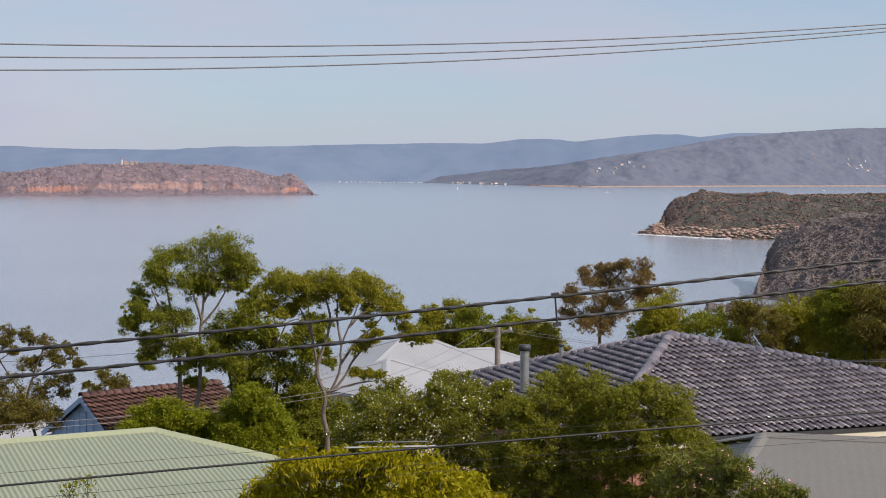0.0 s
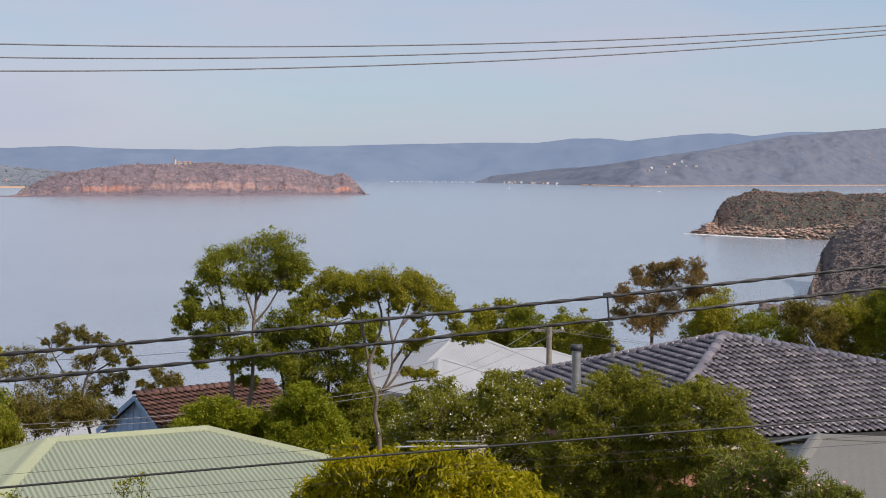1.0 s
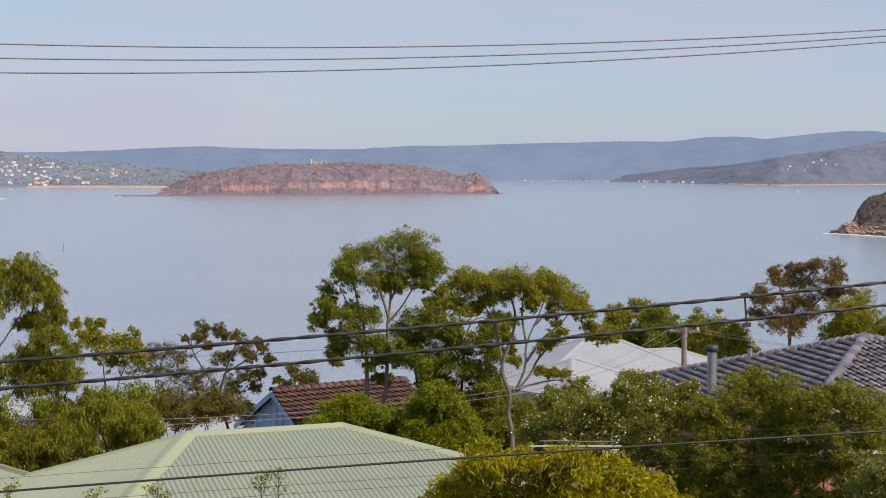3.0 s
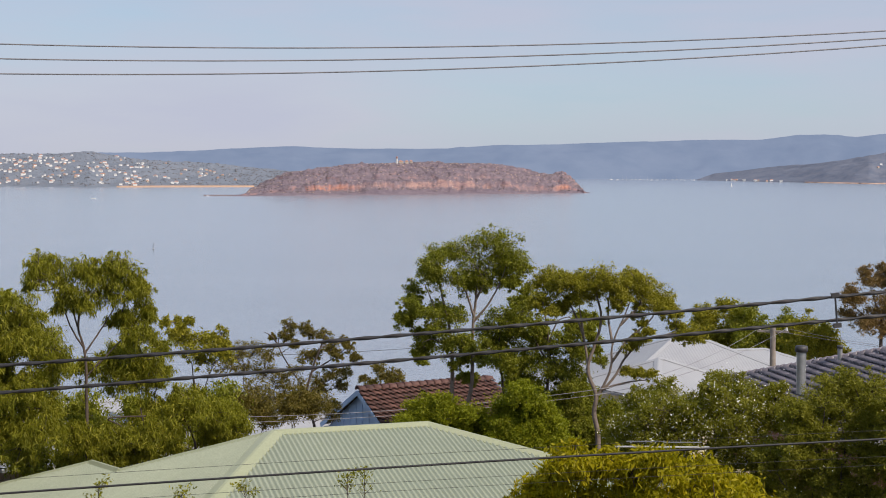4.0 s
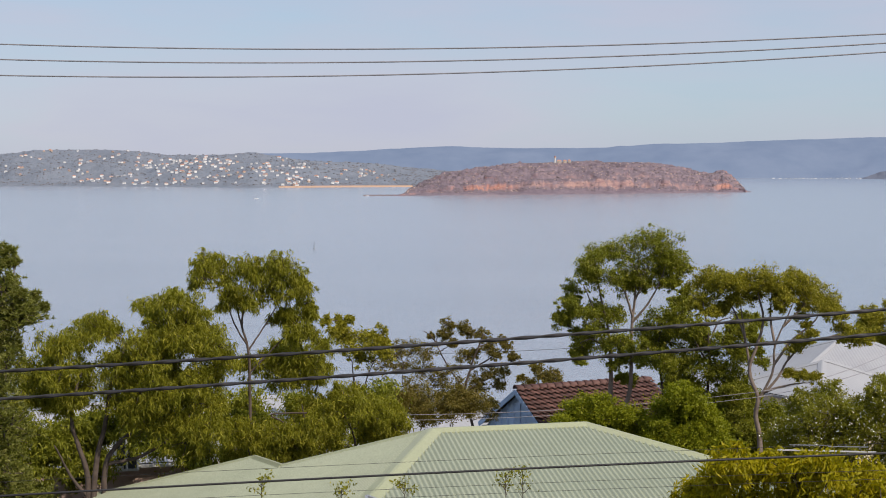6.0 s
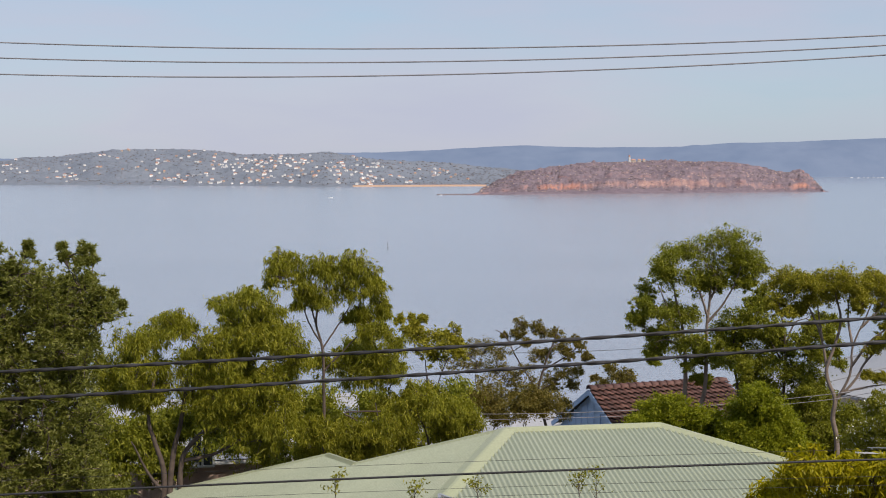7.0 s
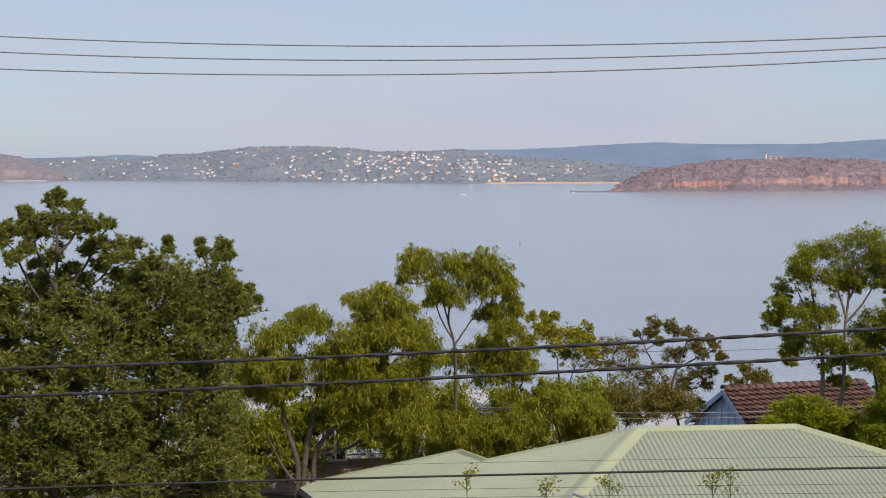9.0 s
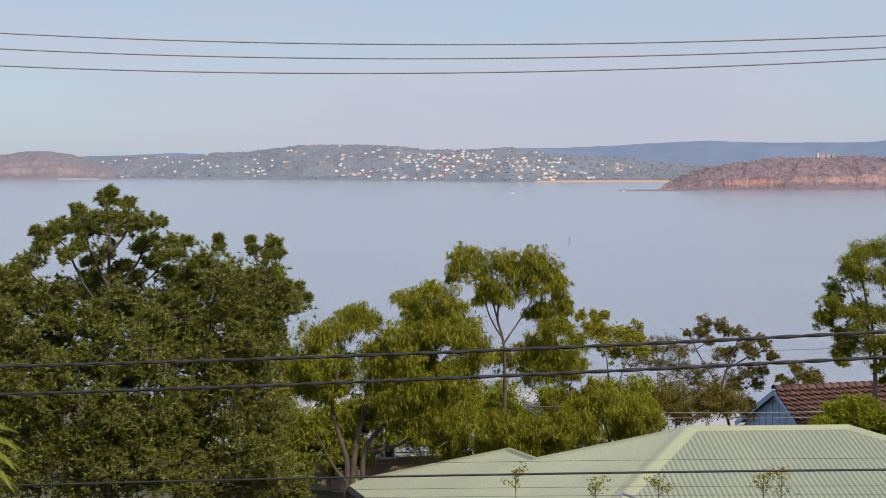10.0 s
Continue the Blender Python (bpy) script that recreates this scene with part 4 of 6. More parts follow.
        up = rng.uniform(under, 1.0, k)
        dv *= np.sqrt(1 - up * up)[:, None]
        dv[:, 2] = up * 0.85
        pts = c + dv * (r * (0.2 + (reach - 0.2) * rng.random(k) ** 0.75))[:, None]
        subs.append(pts)
        subr_.append(r * subr * rng.uniform(0.55, 1.3, k))
        if sprays:               # small sprays that stand clear of the clump
            dv = rng.normal(size=(sprays, 3)) * [1, 1, 0.9]
            dv /= np.linalg.norm(dv, axis=1)[:, None]
            far = c + dv * (r * rng.uniform(1.0, 1.38, sprays))[:, None]
            subs.append(far)
            subr_.append(r * 0.24 * rng.uniform(0.6, 1.4, sprays))
            for q in far:
                wood.append(tube_arrays(limb(path[-2], q, rng.normal(size=3) * 0.12 * r, 5), np.linspace(0.011, 0.003, 5), 4))
        if twigs:
            for q in pts[::2]:
                wood.append(tube_arrays(limb(path[-3], q, rng.normal(size=3) * 0.1 * r, 4), np.linspace(0.009, 0.003, 4), 4))
    tagged(put("branch", mesh_of("branch", *merge(wood), True), bark, ob), kind="stuff")
    subs, subr_ = np.concatenate(subs), np.concatenate(subr_)
    area = math.pi * float(np.mean(subr_ ** 2))
    count = max(7, int(dense * area / (0.5 * size * width)))
    put("crown", mesh_of("crown", *leaves(rng, subs, subr_, count, size, width, droop, 0.7, tuft, d < 22)), leaf_mat, ob)
    if petals:
        mat, share, each, wide, what = petals
        pick = rng.random(len(subs)) < share
        put("blossom", mesh_of("blossom", *leaves(rng, subs[pick], subr_[pick] * 1.12, each, wide, wide, 0.0)), mat, ob, what)["kind"] = "stuff"
    return ob


L_GUM = leaf_material("gum_leaves", (0.06, 0.08, 0.009), (0.205, 0.222, 0.02), (0.48, 0.45, 0.06))
L_UMBRELLA = leaf_material("olive_leaves", (0.10, 0.105, 0.01), (0.28, 0.262, 0.022), (0.50, 0.44, 0.06))
L_LONG = leaf_material("drooping_leaves", (0.08, 0.094, 0.008), (0.225, 0.228, 0.018), (0.50, 0.45, 0.06))
L_DEEP = leaf_material("deep_green_leaves", (0.05, 0.064, 0.01), (0.165, 0.18, 0.03), (0.46, 0.44, 0.16), 0.42)
L_BRIGHT = leaf_material("bright_leaves", (0.10, 0.13, 0.006), (0.23, 0.255, 0.012), (0.40, 0.39, 0.03))
L_YELLOW = leaf_material("yellow_green_leaves", (0.16, 0.155, 0.003), (0.34, 0.305, 0.006), (0.52, 0.39, 0.012))
L_RUST = leaf_material("rusty_leaves", (0.13, 0.09, 0.035), (0.26, 0.175, 0.07), (0.38, 0.25, 0.10))
L_DRY = leaf_material("dry_olive_leaves", (0.08, 0.07, 0.012), (0.17, 0.14, 0.028), (0.29, 0.215, 0.06))
L_BUSH = leaf_material("shrub_leaves", (0.08, 0.09, 0.008), (0.22, 0.22, 0.02), (0.42, 0.39, 0.085))

TALL_GUM = [
    (8.92, -0.0523, 0.0113), (8.02, -0.0538, 0.0105), (9.63, -0.0588, 0.0105), (10.38, -0.0607, 0.0090), (10.92, -0.0682, 0.0083), (7.59, -0.0643, 0.0098),
    (8.23, -0.0681, 0.0105), (9.09, -0.0682, 0.0113), (7.33, -0.0718, 0.0060), (9.95, -0.0758, 0.0098), (10.70, -0.0777, 0.0068), (8.66, -0.0795, 0.0083),
    (7.91, -0.0794, 0.0060), (9.41, -0.0814, 0.0068), (7.58, -0.0794, 0.0045), (11.46, -0.0834, 0.0060), (11.63, -0.0929, 0.0060), (11.78, -0.1054, 0.0060),
    (11.35, -0.0967, 0.0045), (11.93, -0.1024, 0.0038), (10.92, -0.1004, 0.0075), (10.27, -0.0985, 0.0090), (9.73, -0.1022, 0.0068), (10.48, -0.1118, 0.0090),
    (11.13, -0.1137, 0.0068), (11.02, -0.1232, 0.0075), (10.27, -0.1213, 0.0083), (11.24, -0.1282, 0.0045), (9.62, -0.1174, 0.0068), (9.19, -0.1268, 0.0053),
]
TALL_GUM += [
    (9.83, -0.1345, 0.0045), (8.54, -0.1324, 0.0060), (9.18, -0.1440, 0.0038), (9.62, -0.1421, 0.0034), (11.13, -0.1327, 0.0034),
]
TALL_STEMS = [
    [(9.50, -0.1726), (9.25, -0.1516), (9.19, -0.1325), (9.19, -0.1098), (9.08, -0.0871), (8.94, -0.0606)],
    [(9.98, -0.1650), (9.98, -0.1441), (9.99, -0.1288), (10.05, -0.1137), (10.27, -0.0947), (10.49, -0.0777)],
    [(9.15, -0.1060), (8.65, -0.0946), (8.23, -0.0813), (7.91, -0.0662)],
    [(9.13, -0.1022), (9.41, -0.0871), (9.73, -0.0720)],
    [(10.03, -0.1174), (10.59, -0.0985), (11.03, -0.0796)],
    [(9.15, -0.0908), (8.76, -0.0795), (8.55, -0.0644)],
    [(9.99, -0.1231), (10.70, -0.1175), (11.13, -0.1194)],
]
SIDE_GUM = [
    (8.65, -0.1078, 0.0090), (8.01, -0.1021, 0.0083), (7.26, -0.0982, 0.0083), (7.58, -0.1077, 0.0083), (8.43, -0.1173, 0.0090), (7.15, -0.0868, 0.0053),
    (7.47, -0.0914, 0.0045), (8.22, -0.1267, 0.0068), (7.79, -0.1171, 0.0083), (8.65, -0.1211, 0.0060), (6.83, -0.1075, 0.0068), (6.93, -0.1170, 0.0075),
    (7.89, -0.1342, 0.0075), (7.25, -0.1284, 0.0083), (6.40, -0.1225, 0.0075), (6.51, -0.1131, 0.0053), (5.86, -0.1167, 0.0068), (6.71, -0.1358, 0.0083),
    (7.46, -0.1417, 0.0075), (5.97, -0.1319, 0.0083), (5.33, -0.1223, 0.0075), (5.44, -0.1091, 0.0053), (4.91, -0.1127, 0.0053), (6.07, -0.1432, 0.0075),
    (5.32, -0.1373, 0.0083), (6.82, -0.1491, 0.0068), (4.90, -0.1278, 0.0068), (7.78, -0.1475, 0.0053), (5.64, -0.1507, 0.0068), (5.11, -0.1486, 0.0068),
]
SIDE_GUM += [
    (5.96, -0.1565, 0.0068), (4.59, -0.1164, 0.0045), (5.32, -0.1600, 0.0068), (4.89, -0.1617, 0.0060), (5.74, -0.1696, 0.0068), (5.21, -0.1732, 0.0060),
    (4.79, -0.1504, 0.0045), (6.28, -0.1660, 0.0053), (4.67, -0.1730, 0.0060), (4.27, -0.1313, 0.0038), (5.02, -0.1015, 0.0045), (4.49, -0.1051, 0.0045),
]
SIDE_STEMS = [
    [(6.27, -0.1850), (6.32, -0.1547), (6.29, -0.1320), (6.34, -0.1093), (6.62, -0.0905)],
    [(7.99, -0.1856), (8.00, -0.1513), (8.22, -0.1248), (8.01, -0.1039)],
    [(6.33, -0.1206), (5.97, -0.1055), (5.44, -0.1016)],
    [(6.33, -0.1395), (5.65, -0.1318), (5.01, -0.1241)],
    [(6.33, -0.1320), (6.82, -0.1170), (7.15, -0.1019)],
]
UMBRELLA = [
    (6.30, -0.0754, 0.0083), (6.73, -0.0811, 0.0075), (5.98, -0.0829, 0.0083), (6.51, -0.0905, 0.0075), (5.77, -0.0791, 0.0068), (5.35, -0.0772, 0.0068),
    (4.61, -0.0752, 0.0090), (4.08, -0.0769, 0.0083), (5.03, -0.0809, 0.0068), (4.29, -0.0845, 0.0075), (4.71, -0.0883, 0.0060), (3.55, -0.0806, 0.0075),
    (2.92, -0.0786, 0.0083), (2.50, -0.0822, 0.0083), (2.08, -0.0877, 0.0083), (1.77, -0.0950, 0.0075), (2.81, -0.0878, 0.0075), (2.29, -0.0952, 0.0068),
    (1.56, -0.1005, 0.0053), (3.44, -0.0899, 0.0060), (3.75, -0.0956, 0.0045), (5.24, -0.0903, 0.0053), (5.66, -0.0941, 0.0053), (6.19, -0.0999, 0.0045),
    (6.83, -0.0943, 0.0053), (1.45, -0.1079, 0.0053), (0.93, -0.1114, 0.0068), (1.24, -0.1152, 0.0049), (2.91, -0.1009, 0.0038), (0.62, -0.1150, 0.0045),
]
UMBRELLA += [
    (3.31, -0.1385, 0.0041), (2.47, -0.1400, 0.0041), (2.80, -0.1158, 0.0049), (3.22, -0.1216, 0.0049), (2.49, -0.1120, 0.0034), (3.65, -0.0843, 0.0060),
    (3.24, -0.0749, 0.0060),
]
UMBRELLA_STEMS = [
    [(4.39, -0.1861), (4.53, -0.1673), (4.45, -0.1540), (4.75, -0.1372), (4.48, -0.1201), (4.28, -0.1013), (4.50, -0.0845)],
    [(4.47, -0.1559), (3.95, -0.1388), (3.85, -0.1199), (3.54, -0.1049), (3.17, -0.0879)],
    [(4.38, -0.1547), (3.80, -0.1425), (3.36, -0.1291), (2.65, -0.1177), (1.55, -0.1124), (0.87, -0.1114)],
    [(3.80, -0.1331), (3.22, -0.1160), (2.49, -0.1045), (2.12, -0.0951)],
    [(4.62, -0.1428), (4.97, -0.1165), (5.45, -0.0959), (6.09, -0.0848)],
    [(4.26, -0.1502), (3.52, -0.1461), (2.68, -0.1427)],
    [(3.85, -0.1199), (4.07, -0.1013), (4.01, -0.0825)],
    [(3.50, -0.1056), (2.92, -0.0953), (2.71, -0.0841)],
    [(3.36, -0.1280), (3.28, -0.1216)],
    [(4.91, -0.1165), (5.13, -0.0940)],
]
SHADE_OUT = [
    [(7.89, -0.1551), (6.71, -0.1472), (4.58, -0.1503), (4.04, -0.1576), (3.51, -0.1649), (3.50, -0.1951), (6.69, -0.2004), (7.99, -0.1856)],
]
BIGTOP = [
    (40.56, -0.0443, 0.0068), (40.06, -0.0444, 0.0060), (40.77, -0.0515, 0.0075), (39.76, -0.0555, 0.0075), (39.54, -0.0372, 0.0068), (39.24, -0.0464, 0.0075),
    (38.71, -0.0263, 0.0056), (38.82, -0.0373, 0.0075), (38.52, -0.0466, 0.0068), (37.93, -0.0283, 0.0041), (38.00, -0.0375, 0.0068), (37.69, -0.0431, 0.0068),
    (37.17, -0.0414, 0.0068), (36.71, -0.0407, 0.0034), (37.18, -0.0525, 0.0056), (37.50, -0.0580, 0.0053), (36.45, -0.0545, 0.0068), (35.82, -0.0547, 0.0041),
    (36.08, -0.0620, 0.0041), (36.77, -0.0619, 0.0056), (37.09, -0.0692, 0.0053), (38.03, -0.0697, 0.0060), (38.74, -0.0613, 0.0075), (39.36, -0.0666, 0.0068),
    (40.18, -0.0609, 0.0049), (38.55, -0.0761, 0.0068), (37.62, -0.0772, 0.0049), (41.39, -0.0659, 0.0083), (41.90, -0.0694, 0.0075), (42.01, -0.0784, 0.0083),
]
BIGTOP += [
    (42.44, -0.0728, 0.0075), (39.37, -0.0758, 0.0060), (36.47, -0.0731, 0.0038), (41.27, -0.0459, 0.0030), (38.50, -0.0209, 0.0030), (43.20, -0.0743, 0.0090),
    (39.74, -0.0317, 0.0030), (41.08, -0.0569, 0.0045),
]
BIGTOP_STEMS = [
    [(38.85, -0.1764), (38.85, -0.1316), (38.77, -0.0946), (38.64, -0.0613), (38.71, -0.0318)],
    [(38.80, -0.1020), (39.58, -0.0795), (40.07, -0.0572), (40.57, -0.0461)],
    [(38.73, -0.0872), (37.72, -0.0690), (37.18, -0.0506), (36.76, -0.0415)],
    [(38.77, -0.0946), (37.10, -0.0766), (36.25, -0.0583)],
    [(38.81, -0.1094), (41.01, -0.0825), (41.80, -0.0676)],
    [(38.66, -0.0613), (38.01, -0.0467), (37.93, -0.0301)],
    [(38.74, -0.0798), (39.35, -0.0574), (39.54, -0.0390)],
]
BIGSPRIG = [
    (34.63, -0.0571, 0.0034), (34.60, -0.0512, 0.0023), (33.39, -0.0533, 0.0026), (33.29, -0.0597, 0.0034), (32.54, -0.0560, 0.0045), (32.76, -0.0635, 0.0053),
    (32.33, -0.0628, 0.0034), (35.20, -0.0667, 0.0045), (35.52, -0.0678, 0.0030), (31.60, -0.0863, 0.0045), (31.81, -0.0950, 0.0045), (31.28, -0.0913, 0.0026),
    (32.13, -0.0836, 0.0045), (32.45, -0.0760, 0.0045),
]
BIGLOW_OUT = [
    [(43.98, -0.0703), (42.61, -0.0763), (41.41, -0.0805), (40.20, -0.0810), (38.55, -0.0769), (36.48, -0.0824), (35.55, -0.1033), (35.64, -0.2248), (44.16, -0.2162)],
]
BIGRIGHT_OUT = [
    [(36.47, -0.0750), (35.84, -0.0696), (35.20, -0.0652), (34.67, -0.0568), (34.35, -0.0595), (33.51, -0.0656), (33.03, -0.0590), (32.44, -0.0591), (32.34, -0.0741), (31.70, -0.0837), (31.60, -0.0988), (32.15, -0.1157), (31.94, -0.1347), (32.28, -0.1574), (31.86, -0.1804), (31.44, -0.2073), (31.45, -0.2272), (36.17, -0.2244), (36.29, -0.1180)],
]
LONGHEAD = [
    (25.44, -0.0655, 0.0075), (24.90, -0.0636, 0.0068), (25.44, -0.0750, 0.0075), (25.77, -0.0787, 0.0034), (24.68, -0.0731, 0.0075), (24.03, -0.0674, 0.0083),
    (23.60, -0.0712, 0.0083), (22.96, -0.0656, 0.0075), (22.42, -0.0674, 0.0075), (21.99, -0.0750, 0.0068), (21.66, -0.0825, 0.0056), (22.74, -0.0769, 0.0090),
    (23.60, -0.0826, 0.0090), (24.47, -0.0826, 0.0060), (24.25, -0.0902, 0.0053), (22.96, -0.0883, 0.0083), (22.20, -0.0863, 0.0075), (21.55, -0.0920, 0.0060),
    (21.45, -0.1014, 0.0045), (21.98, -0.1015, 0.0068), (22.74, -0.1034, 0.0045), (21.77, -0.1109, 0.0060), (24.79, -0.0939, 0.0030), (22.20, -0.1148, 0.0053),
    (23.71, -0.0921, 0.0045), (21.34, -0.1128, 0.0045), (22.42, -0.0977, 0.0045),
]
LONGHEAD_STEMS = [
    [(23.76, -0.1816), (23.76, -0.1548), (23.82, -0.1243), (24.04, -0.1053), (23.82, -0.0902), (23.60, -0.0731)],
    [(23.82, -0.1205), (24.30, -0.1053), (24.68, -0.0864), (25.22, -0.0712)],
    [(23.78, -0.1224), (23.28, -0.1091), (22.63, -0.0901), (22.31, -0.0731)],
    [(23.99, -0.1091), (24.21, -0.0958), (24.36, -0.0845)],
    [(23.76, -0.1358), (22.74, -0.1205), (21.77, -0.1052)],
]
LONGLEFT_OUT = [
    [(32.71, -0.1686), (32.37, -0.1346), (31.72, -0.1158), (30.96, -0.1046), (30.10, -0.1040), (29.23, -0.0955), (28.15, -0.0907), (26.96, -0.0862), (25.77, -0.0825), (25.38, -0.1015), (24.69, -0.1091), (24.36, -0.1358), (24.80, -0.1549), (24.69, -0.1817), (25.79, -0.1970), (27.31, -0.1911), (28.18, -0.1756), (29.04, -0.1678), (30.12, -0.1561), (31.42, -0.1615)],
]
LOWFILL_OUT = [
    [(32.71, -0.1572), (30.99, -0.1635), (29.25, -0.1544), (27.96, -0.1661), (24.47, -0.1549), (21.44, -0.1546), (21.44, -0.1966), (24.48, -0.2085), (27.96, -0.1968), (31.02, -0.2190), (32.75, -0.2220)],
]
LONGLEFT_STEMS = [
    [(29.89, -0.2348), (29.82, -0.2040), (30.09, -0.1848), (30.34, -0.1637), (30.00, -0.1352)],
    [(29.24, -0.2350), (29.27, -0.2003), (28.79, -0.1851), (27.96, -0.1699), (27.08, -0.1357)],
    [(29.61, -0.2271), (29.44, -0.1926), (29.15, -0.1716), (28.82, -0.1431), (28.16, -0.1127)],
    [(29.89, -0.2155), (30.57, -0.1980), (31.00, -0.1807)],
    [(29.16, -0.1965), (27.53, -0.1892), (26.00, -0.1663), (25.77, -0.1205)],
    [(27.96, -0.1699), (26.87, -0.1586), (25.99, -0.1053)],
]
LONGMID_OUT = [
    [(24.69, -0.1224), (23.17, -0.1186), (21.44, -0.1147), (20.54, -0.1210), (20.58, -0.1430), (21.66, -0.1501), (22.96, -0.1464), (24.26, -0.1415)],
]
LONGLOW_OUT = [
    [(24.69, -0.1759), (24.04, -0.1656), (22.74, -0.1670), (21.44, -0.1584), (20.36, -0.1476), (19.08, -0.1510), (18.22, -0.1660), (17.32, -0.1755), (19.28, -0.1865), (21.44, -0.1966), (22.74, -0.2026), (24.70, -0.1970)],
]
LONGLOW_STEMS = [
    [(19.71, -0.2076), (19.75, -0.1847), (20.15, -0.1658), (19.83, -0.1543)],
    [(23.50, -0.1586), (22.85, -0.1670), (22.52, -0.1731), (22.26, -0.1795), (21.37, -0.1821)],
    [(23.17, -0.2084), (23.28, -0.1892), (23.61, -0.1740)],
]
BEHIND = [
    (20.15, -0.1164, 0.0068), (19.51, -0.1156, 0.0075), (18.87, -0.1147, 0.0064), (19.83, -0.1239, 0.0068), (20.22, -0.1096, 0.0034), (19.98, -0.1043, 0.0030),
    (20.84, -0.1044, 0.0030), (20.37, -0.1036, 0.0023), (19.08, -0.1238, 0.0068), (18.55, -0.1199, 0.0045), (20.58, -0.1127, 0.0038), (19.51, -0.1295, 0.0060),
    (18.65, -0.1275, 0.0053),
]
SPARSE = [
    (16.12, -0.1080, 0.0049), (15.59, -0.1097, 0.0034), (16.32, -0.1148, 0.0034), (15.38, -0.1134, 0.0026), (14.86, -0.1151, 0.0038), (14.64, -0.1225, 0.0045),
    (15.27, -0.1272, 0.0041), (15.52, -0.1296, 0.0049), (14.39, -0.1280, 0.0038), (13.92, -0.1222, 0.0038), (13.66, -0.1303, 0.0034), (14.12, -0.1391, 0.0045),
    (14.63, -0.1412, 0.0049), (15.16, -0.1459, 0.0049), (14.32, -0.1485, 0.0045), (15.05, -0.1515, 0.0041), (16.07, -0.1211, 0.0030), (18.23, -0.1274, 0.0075),
    (17.59, -0.1242, 0.0068), (17.06, -0.1289, 0.0068), (18.65, -0.1350, 0.0068), (17.80, -0.1348, 0.0075), (17.16, -0.1384, 0.0075), (16.31, -0.1400, 0.0068),
    (16.63, -0.1465, 0.0075), (17.58, -0.1498, 0.0068), (15.89, -0.1500, 0.0068), (15.68, -0.1574, 0.0060), (16.52, -0.1570, 0.0060), (15.25, -0.1621, 0.0060),
]
SPARSE += [
    (14.73, -0.1675, 0.0056), (14.58, -0.1610, 0.0041), (17.15, -0.1573, 0.0053), (14.13, -0.1178, 0.0023), (16.85, -0.1157, 0.0019),
]
SPARSE_STEMS = [
    [(15.20, -0.1828), (15.57, -0.1566), (15.31, -0.1358), (14.96, -0.1207), (14.86, -0.1144)],
    [(15.53, -0.1547), (16.27, -0.1343), (16.62, -0.1194), (16.22, -0.1073)],
    [(15.31, -0.1385), (14.23, -0.1268), (13.86, -0.1185)],
    [(17.78, -0.1840), (17.75, -0.1537), (17.91, -0.1348)],
    [(15.51, -0.1528), (14.63, -0.1449), (14.12, -0.1391)],
    [(16.62, -0.1213), (16.85, -0.1150), (17.17, -0.1120)],
    [(15.06, -0.1227), (14.13, -0.1186)],
]
ROUND = [
    (12.56, -0.1420, 0.0068), (12.77, -0.1373, 0.0041), (12.15, -0.1429, 0.0056), (12.35, -0.1493, 0.0056), (13.07, -0.1479, 0.0045), (11.94, -0.1491, 0.0038),
    (13.39, -0.1436, 0.0023), (13.28, -0.1517, 0.0030),
]
RUSTY = [
    (-5.42, -0.0689, 0.0041), (-5.95, -0.0672, 0.0041), (-6.49, -0.0671, 0.0049), (-7.02, -0.0639, 0.0041), (-7.61, -0.0645, 0.0049), (-7.81, -0.0720, 0.0034),
    (-7.45, -0.0740, 0.0056), (-6.81, -0.0760, 0.0064), (-6.17, -0.0762, 0.0064), (-5.53, -0.0764, 0.0049), (-4.89, -0.0811, 0.0041), (-4.79, -0.0886, 0.0041),
    (-5.32, -0.0877, 0.0056), (-5.97, -0.0876, 0.0064), (-6.61, -0.0874, 0.0056), (-7.25, -0.0853, 0.0056), (-7.67, -0.0814, 0.0041), (-5.76, -0.0971, 0.0064),
    (-6.40, -0.0987, 0.0064), (-5.12, -0.0991, 0.0049), (-6.94, -0.0967, 0.0049), (-8.16, -0.0812, 0.0026), (-4.68, -0.0962, 0.0034), (-5.55, -0.1066, 0.0056),
    (-6.20, -0.1082, 0.0049),
]
RUSTY_STEMS = [
    [(-5.99, -0.1234), (-6.02, -0.0989), (-6.28, -0.0799), (-6.81, -0.0666)],
    [(-6.02, -0.1008), (-5.53, -0.0764)],
    [(-6.02, -0.1026), (-7.25, -0.0834), (-7.66, -0.0664)],
    [(-6.02, -0.1064), (-4.90, -0.0897)],
]
BUSH_OUT = [
    [(3.95, -0.1707), (3.52, -0.1555), (2.65, -0.1506), (1.79, -0.1414), (0.49, -0.1390), (-1.03, -0.1380), (-2.12, -0.1409), (-2.66, -0.1491), (-2.70, -0.2199), (-0.85, -0.2204), (3.07, -0.2110), (3.95, -0.1918)],
]
BUSH_MID_OUT = [
    [(-2.23, -0.1493), (-3.64, -0.1458), (-3.89, -0.1344), (-4.71, -0.1360), (-6.00, -0.1367), (-6.54, -0.1410), (-6.60, -0.2240), (-1.73, -0.2260), (-1.71, -0.1876)],
]
BUSH_END_OUT = [
    [(-6.22, -0.1404), (-7.08, -0.1446), (-7.93, -0.1412), (-9.00, -0.1475), (-9.47, -0.1547), (-9.62, -0.1727), (-10.82, -0.1776), (-11.15, -0.1924), (-10.86, -0.2209), (-6.28, -0.2242)],
]
